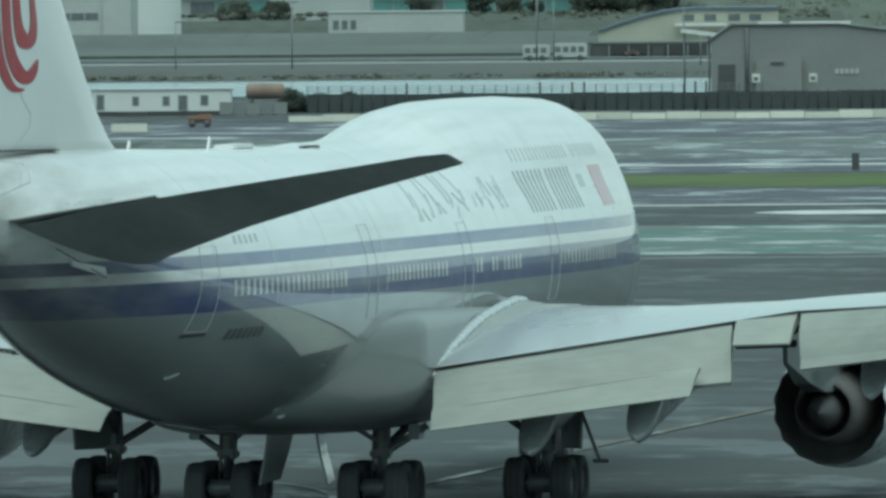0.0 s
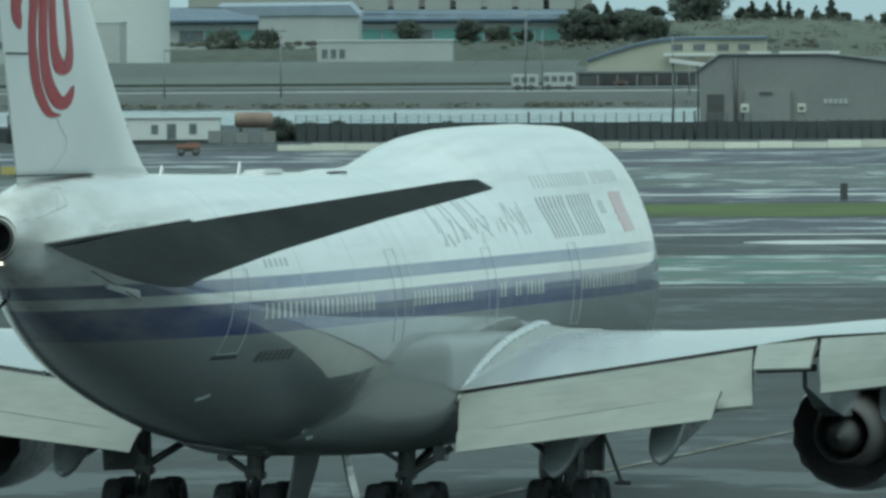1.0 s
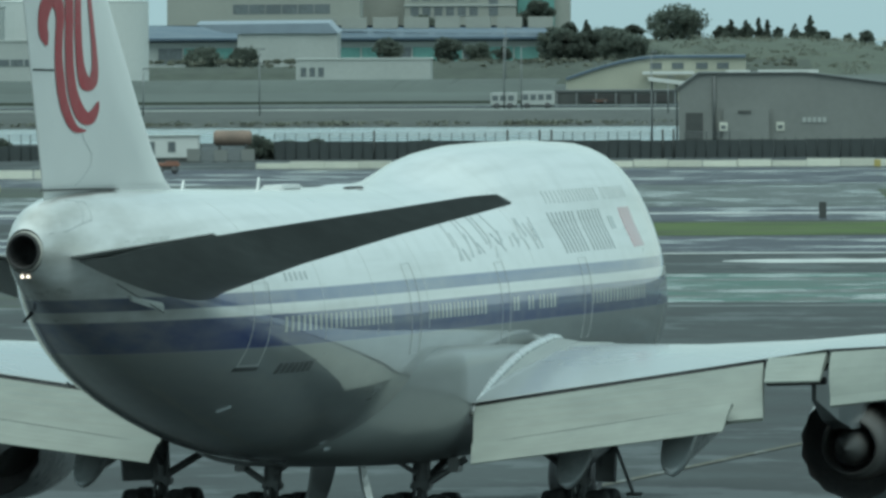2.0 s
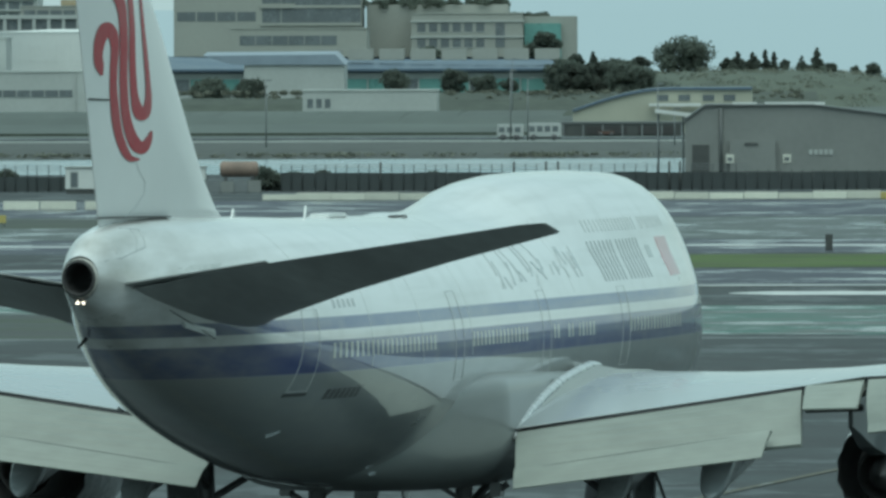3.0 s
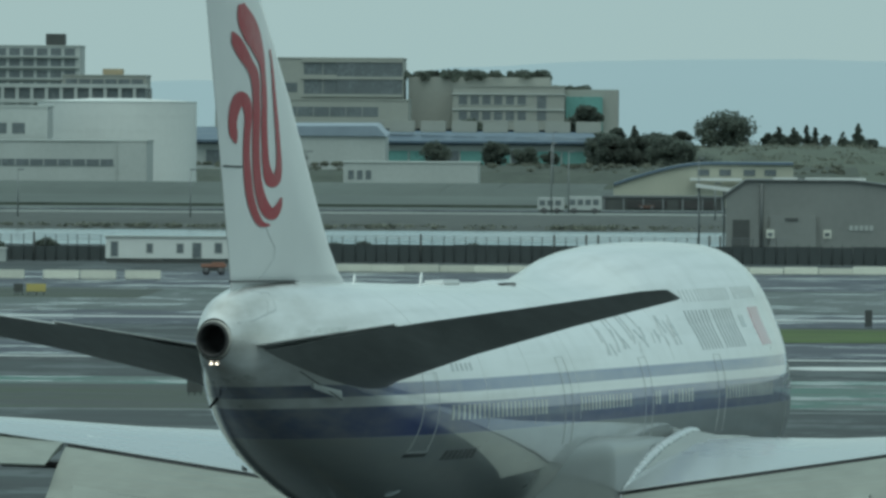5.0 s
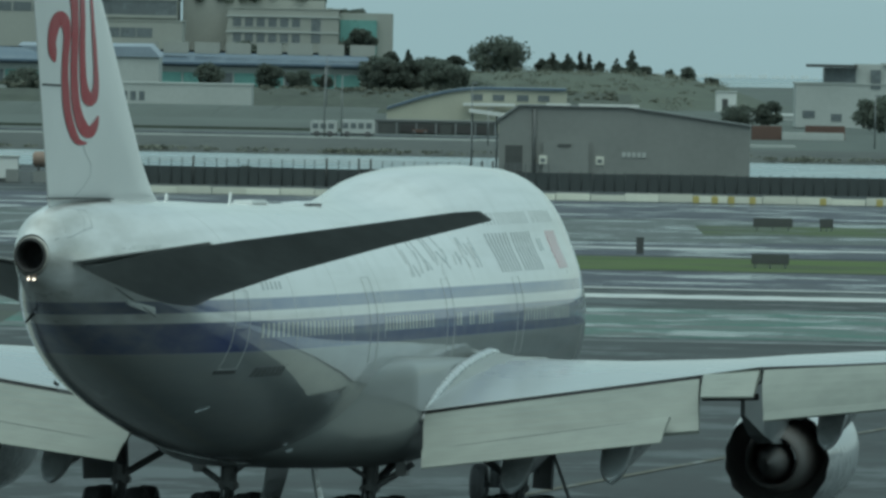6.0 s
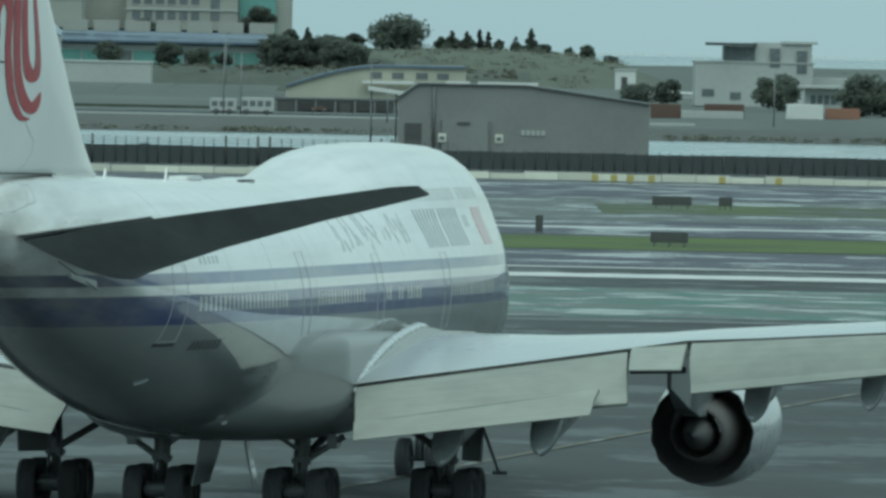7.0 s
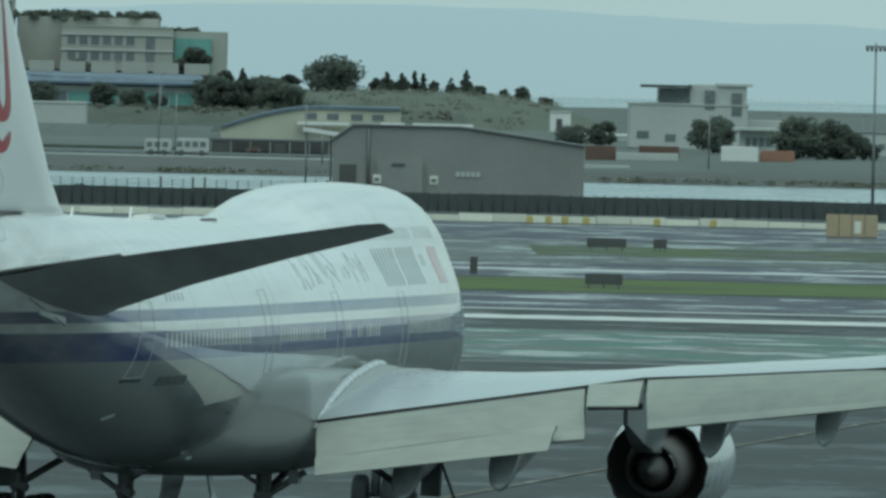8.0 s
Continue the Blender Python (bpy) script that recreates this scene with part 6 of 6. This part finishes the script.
def tree(x, y, z, tall, wide, seed, label="dark evergreen tree on the far shore", shape="round", group="", name="tree"):
    rng = np.random.RandomState(seed)
    t = tagged(new(name), label, name, group)
    t.matrix_basis = pose(x - 0.0004 * y, y, z)
    bm = bmesh.new()
    rod(bm, (0, 0, -0.3), (0.02 * tall, 0, tall * 0.55), 0.028 * tall, 0.015 * tall, 8)
    for k in range(5):
        a = rng.uniform(0, 6.28)
        rod(bm, (0, 0, tall * (0.25 + 0.07 * k)), (math.cos(a) * wide * 0.3, math.sin(a) * wide * 0.3, tall * (0.45 + 0.09 * k)), 0.014 * tall, 0.006 * tall, 6)
    part("trunk", mesh_of("trunk", bm, BARK), t)
    clumps = []
    n = 34 if tall > 4 else 22
    for k in range(n):
        u = rng.rand()
        a, rad = rng.uniform(0, 6.28), math.sqrt(rng.rand())
        if shape == "cone":
            w, h = wide * 0.5 * (1.05 - u) * 0.9, tall * (0.10 + 0.85 * u)
            r = wide * 0.26 * (1.15 - u)
        elif shape == "flat":
            w, h, r = wide * 0.42, tall * (0.55 + 0.3 * rng.rand()), wide * 0.15
        else:
            w, h, r = wide * 0.42, tall * (0.14 + 0.72 * rng.rand()), wide * (0.14 + 0.10 * rng.rand())
            w *= math.sin(math.pi * min(0.95, max(0.25, h / tall)))**0.6
        clumps.append((math.cos(a) * w * rad, math.sin(a) * w * rad, h, r, 0.8))
    v, f = leaf_cloud(rng, clumps, 150, 0.032 * tall + 0.07)
    part("crown", mesh_from("crown", v, f, LEAF), t)


def trees():
    along = "trees along the hill"
    rng = random.Random(11)
    tree(-2.3, 2225, hill_z(-2.3, 2225) - 0.5, 6.6, 10.0, 1, "large dark round-crowned tree on the hilltop", "round", along)
    for x, tall, wide, shape in ((-21.5, 4.2, 3.0, "round"), (-18.6, 4.6, 2.6, "cone"), (-15.5, 3.2, 4.2, "round"), (-12.6, 2.6, 4.8, "flat"), (-10.0, 3.4, 3.0, "round"),
                                 (5.2, 2.6, 2.2, "round"), (7.2, 3.6, 3.0, "cone"), (10.0, 3.8, 3.4, "cone"), (12.2, 3.9, 2.0, "cone"), (13.8, 3.7, 1.8, "cone"),
                                 (15.6, 2.2, 2.0, "round"), (18.7, 3.0, 2.6, "cone"), (21.4, 4.6, 2.6, "cone"), (23.9, 1.8, 2.6, "round"), (28.5, 1.6, 2.0, "round"), (31.5, 2.4, 3.2, "round"), (36.0, 1.8, 2.6, "round")):
        y = 2228 + rng.uniform(-6, 6)
        tree(x, y, hill_z(x, y) - 0.1, tall, wide, int(x * 7 + 500), "dark evergreen tree on the hilltop", shape, along)
    for x, y, z, tall, wide, k in ((-20, 2140, 2.2, 4.6, 9, 40), (-12, 2135, 2.2, 3.8, 9, 41), (-6, 2120, 2.0, 2.6, 8, 42), (-34, 1985, 3.95, 2.8, 4.5, 43), (-39, 1985, 3.95, 3.6, 5.2, 44), (-30, 1988, 3.95, 2.2, 3.0, 45),
                                    (-75, 2080, 0, 5.2, 7, 46), (-29.6, 2385, 0, 15.0, 7.5, 47), (-51, 2385, 0, 11.5, 6.5, 48), (-82, 2090, 0, 5.5, 6.5, 49), (-48, 1985, 3.95, 3.4, 5.0, 50), (-44.5, 1925, 0, 3.4, 3.6, 51)):
        z = hill_z(x - 0.9, y) - 0.1 if x > -25 else (5.2 if z > 3 else land_z(x, y))
        tree(x, y, z, tall, wide, k, "dark bushy tree beside far buildings", "round")
    for x, y, tall, wide, k, what in ((49.8, 1680, 5.0, 6.8, 60, "dark round tree in front of pale building"), (58.2, 1600, 5.6, 6.8, 61, "large dark tree on the far bank"),
                                      (62.0, 1602, 5.0, 6.0, 62, "large dark tree on the far bank"), (65.0, 1600, 3.4, 4.5, 63, "large dark tree on the far bank"),
                                      (67.5, 1600, 2.0, 2.6, 64, "dark bush on the far bank"), (37.0, 1790, 3.6, 4.2, 65, "dark tree on the far bank"), (33.0, 1790, 2.8, 6.0, 66, "dark bush on the far bank")):
        tree(x, y, land_z(x, y), tall, wide, k, what)


trees()


def shore_bushes():
    rng = random.Random(17)
    for x in (-23.2, -21.4, -19.6, -17.4, -15.6, -13.8, -11.8, -9.6):
        y = 2140 + rng.uniform(-10, 14)
        tree(x, y, hill_z(x, y) - 0.3, rng.uniform(4.2, 6.2), rng.uniform(4.6, 6.0), int(200 + x * 3), "dark bushy tree on the hill's near slope", "round", "trees on the near slope")
    for x, y, tall, wide in ((-39.0, 1125, 2.1, 3.0), (-36.8, 1125, 1.7, 2.6), (-34.0, 1125.5, 1.9, 2.2), (-29.5, 1125, 1.5, 3.4), (-24.2, 1125, 1.6, 3.0),
                             (-67.4, 1118, 2.7, 2.5), (-62.6, 1125, 2.0, 2.2), (-44.9, 1116, 2.2, 1.6)):
        tree(x, y, 0.0, tall, wide, int(900 + x * 5), "dark leafy shrub growing along the shore fence", "round", "shrubs along the fence", "shrub")


shore_bushes()


def east_shore():
    """Low pale buildings beside the far bank's trees, and pale boxes for white shimmer on the bay's edge."""
    a = building("pavilion", "low pale building with flat overhanging roof", 52.5, 57.0, 1650, 8, 3.2, PALE, PALE)
    part("overhang", box_mesh("overhang", 51.6, 57.6, 1648, 1659, 3.3, 3.65, PALE, 0.03), a)
    window_row(a, 53, 56.6, 1.2, 2.4, 1650, 4, GLASS_DARK, 0.25)
    b = building("boat_shed", "low pale grey shed by the bay", 66.3, 84.0, 1655, 12, 3.0, PALE, GALVANISED, "shed")
    window_row(b, 67, 83, 0.9, 1.7, 1655, 9, GLASS_DARK, 0.5)
    c = building("pump_house", "small white pump house on the hillside", 34.2, 37.6, 2078, 6, 3.2, OFF_WHITE, PALE, "hut", 0.3, 0)
    part("door", box_mesh("door", 35.2, 36.2, 2077.9, 2078, 0.2, 2.2, DARK_WALL), c)
    d = building("store_shed", "long low shed with pale roof", 33.8, 45.2, 1900, 12, 0.6, PALE, OFF_WHITE, "shed", 0.35)
    rng = random.Random(41)
    # small pale boxes, added to stand in for white shimmer on the bay
    bm = bmesh.new()
    for k in range(120):
        x, y, w, h = rng.uniform(-20, 135), rng.uniform(2954, 2990), rng.uniform(0.5, 2.6), rng.uniform(0.6, 2.6)
        box(bm, x, x + w, y, y + 2, 0.0, 0.3 + h)
    tagged(new("bay_shimmer", mesh_of("bay_shimmer", bm, OFF_WHITE)), "tiny pale boxes standing in for white shimmer along the far bay shore", "sheds", kind="stuff")


east_shore()


def scrub():
    """Low bushes over the hill and the slope, one body of small leaves."""
    rng = np.random.RandomState(9)
    clumps = []
    for _ in range(170):
        x, u = rng.uniform(-28, 40), rng.rand()
        clumps.append((x, 2080 + 160 * u, hill_z(x, 2080 + 160 * u) + 0.1, rng.uniform(0.8, 2.6), 0.32))
    for _ in range(420):
        x, u = rng.uniform(-90, 16), rng.rand()
        clumps.append((x, 1932 + 60 * u, 5.0 * min(1, u * 1.9) + 0.1, rng.uniform(0.3, 0.7), 0.6))
    v, f = leaf_cloud(rng, clumps, 60, 0.17)
    return tagged(new("scrub", mesh_from("scrub", v, f, WEED)), "low dark scrub bushes scattered over the slopes", "scrub", kind="stuff")


scrub()


def shore_plants():
    """Weeds and low growth along the banks of the channel, one body of small leaves."""
    rng = np.random.RandomState(13)
    clumps = []
    for _ in range(300):
        x = rng.uniform(-95, 80) if rng.rand() < 0.4 else rng.choice([-71, -44, -18, 9, 33, 58]) + rng.normal(0, 4)
        clumps.append((x, 1419.5 + rng.uniform(0, 4), 0.3 + rng.uniform(0, 0.25), rng.uniform(0.4, 1.5), 0.25))
    v, f = leaf_cloud(rng, clumps, 40, 0.14)
    return tagged(new("weeds", mesh_from("weeds", v, f, WEED)), "low dark weeds along the channel banks", "weeds", kind="stuff")


shore_plants()


def masts():
    """Thin lamp and flag poles on the far shore."""
    for x, y, tall in ((-23.4, 1520, 8.6), (-21.3, 1520, 7.6), (-5.4, 1520, 6.9), (-50.5, 1440, 7.8), (-64.0, 1440, 5.6), (-3.2, 1440, 4.4), (42.0, 1455, 6.2), (-84, 1440, 5.5), (-29, 1900, 9.0), (61.7, 1800, 4.6), (74.1, 1800, 4.7), (75.5, 1800, 4.7)):
        p = tagged(new("lamp_post"), "thin grey lamp post on the far shore", "lamp post", "lamp posts on the far shore")
        p.matrix_basis = pose(x, y, land_z(x, y) if y > 1430 else 0)
        part("pole", rod_mesh("pole", (0, 0, 0), (0, 0, tall), 0.09, GALVANISED, 0.05), p)
        part("lamp_head", box_mesh("lamp_head", -0.05, 0.7, -0.08, 0.08, tall - 0.1, tall + 0.08, GALVANISED, 0.02), p)


masts()


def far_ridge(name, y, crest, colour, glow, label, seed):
    """Hills across the bay, their haze put into the colour and a glow."""
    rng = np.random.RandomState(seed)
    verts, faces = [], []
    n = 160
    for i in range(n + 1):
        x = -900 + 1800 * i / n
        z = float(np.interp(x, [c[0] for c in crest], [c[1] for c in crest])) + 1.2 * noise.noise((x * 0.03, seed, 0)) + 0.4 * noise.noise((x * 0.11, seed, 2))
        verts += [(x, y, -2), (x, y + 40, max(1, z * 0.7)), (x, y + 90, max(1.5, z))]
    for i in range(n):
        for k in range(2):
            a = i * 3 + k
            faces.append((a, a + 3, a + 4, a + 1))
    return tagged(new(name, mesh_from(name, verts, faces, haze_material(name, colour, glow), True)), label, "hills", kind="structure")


# the hills' blue-grey and their glow stand in for haze
far_ridge("backdrop_hills", 4700, [(-900, 16), (-260, 23), (-140, 27), (-110, 30), (-60, 33), (0, 34), (60, 34), (100, 32), (200, 29), (900, 14)], (0.22, 0.272, 0.300), 0.62, "hills across the bay, haze put into their blue-grey glowing colour", 4)
sheet("water", -1500, 1500, 2950, 4700, 0.05, WATER, "pale bay water in haze", "water")


def far_town():
    """Pale houses and sheds of a town across the bay, haze put into their glowing colour, at the foot of the hills."""
    rng = random.Random(77)
    bm = bmesh.new()
    for _ in range(150):
        x, wide, tall = rng.uniform(30, 190), rng.uniform(0.5, 1.8), rng.uniform(0.4, 1.6)
        y = rng.uniform(4655, 4675)
        box(bm, x, x + wide, y, y + 3, 0.05, 0.05 + tall)
    tagged(new("far_town", mesh_of("far_town", bm, haze_material("far_town", (0.29, 0.338, 0.355), 0.62))), "houses across the bay, haze put into their pale glowing colour", "town", kind="stuff")


far_town()


def motions():
    walk(airliner, [(t, pose(x, y, 0.012, p, -r, -a)) for t, x, y, a, p, r in TAXI])
    # the wheels roll with the ground covered
    way_x, way_y = TAXI[-1][1] - TAXI[0][1], TAXI[-1][2] - TAXI[0][2]
    speed = math.hypot(way_x, way_y) / 8.0
    for w, place, radius in WHEELS:
        rows = []
        for k in range(57):
            t = 8.0 * k / 56
            rows.append((t, Matrix.Translation(place) @ Matrix.Rotation(-speed * t / radius, 4, "X")))
        walk(w, rows)


motions()
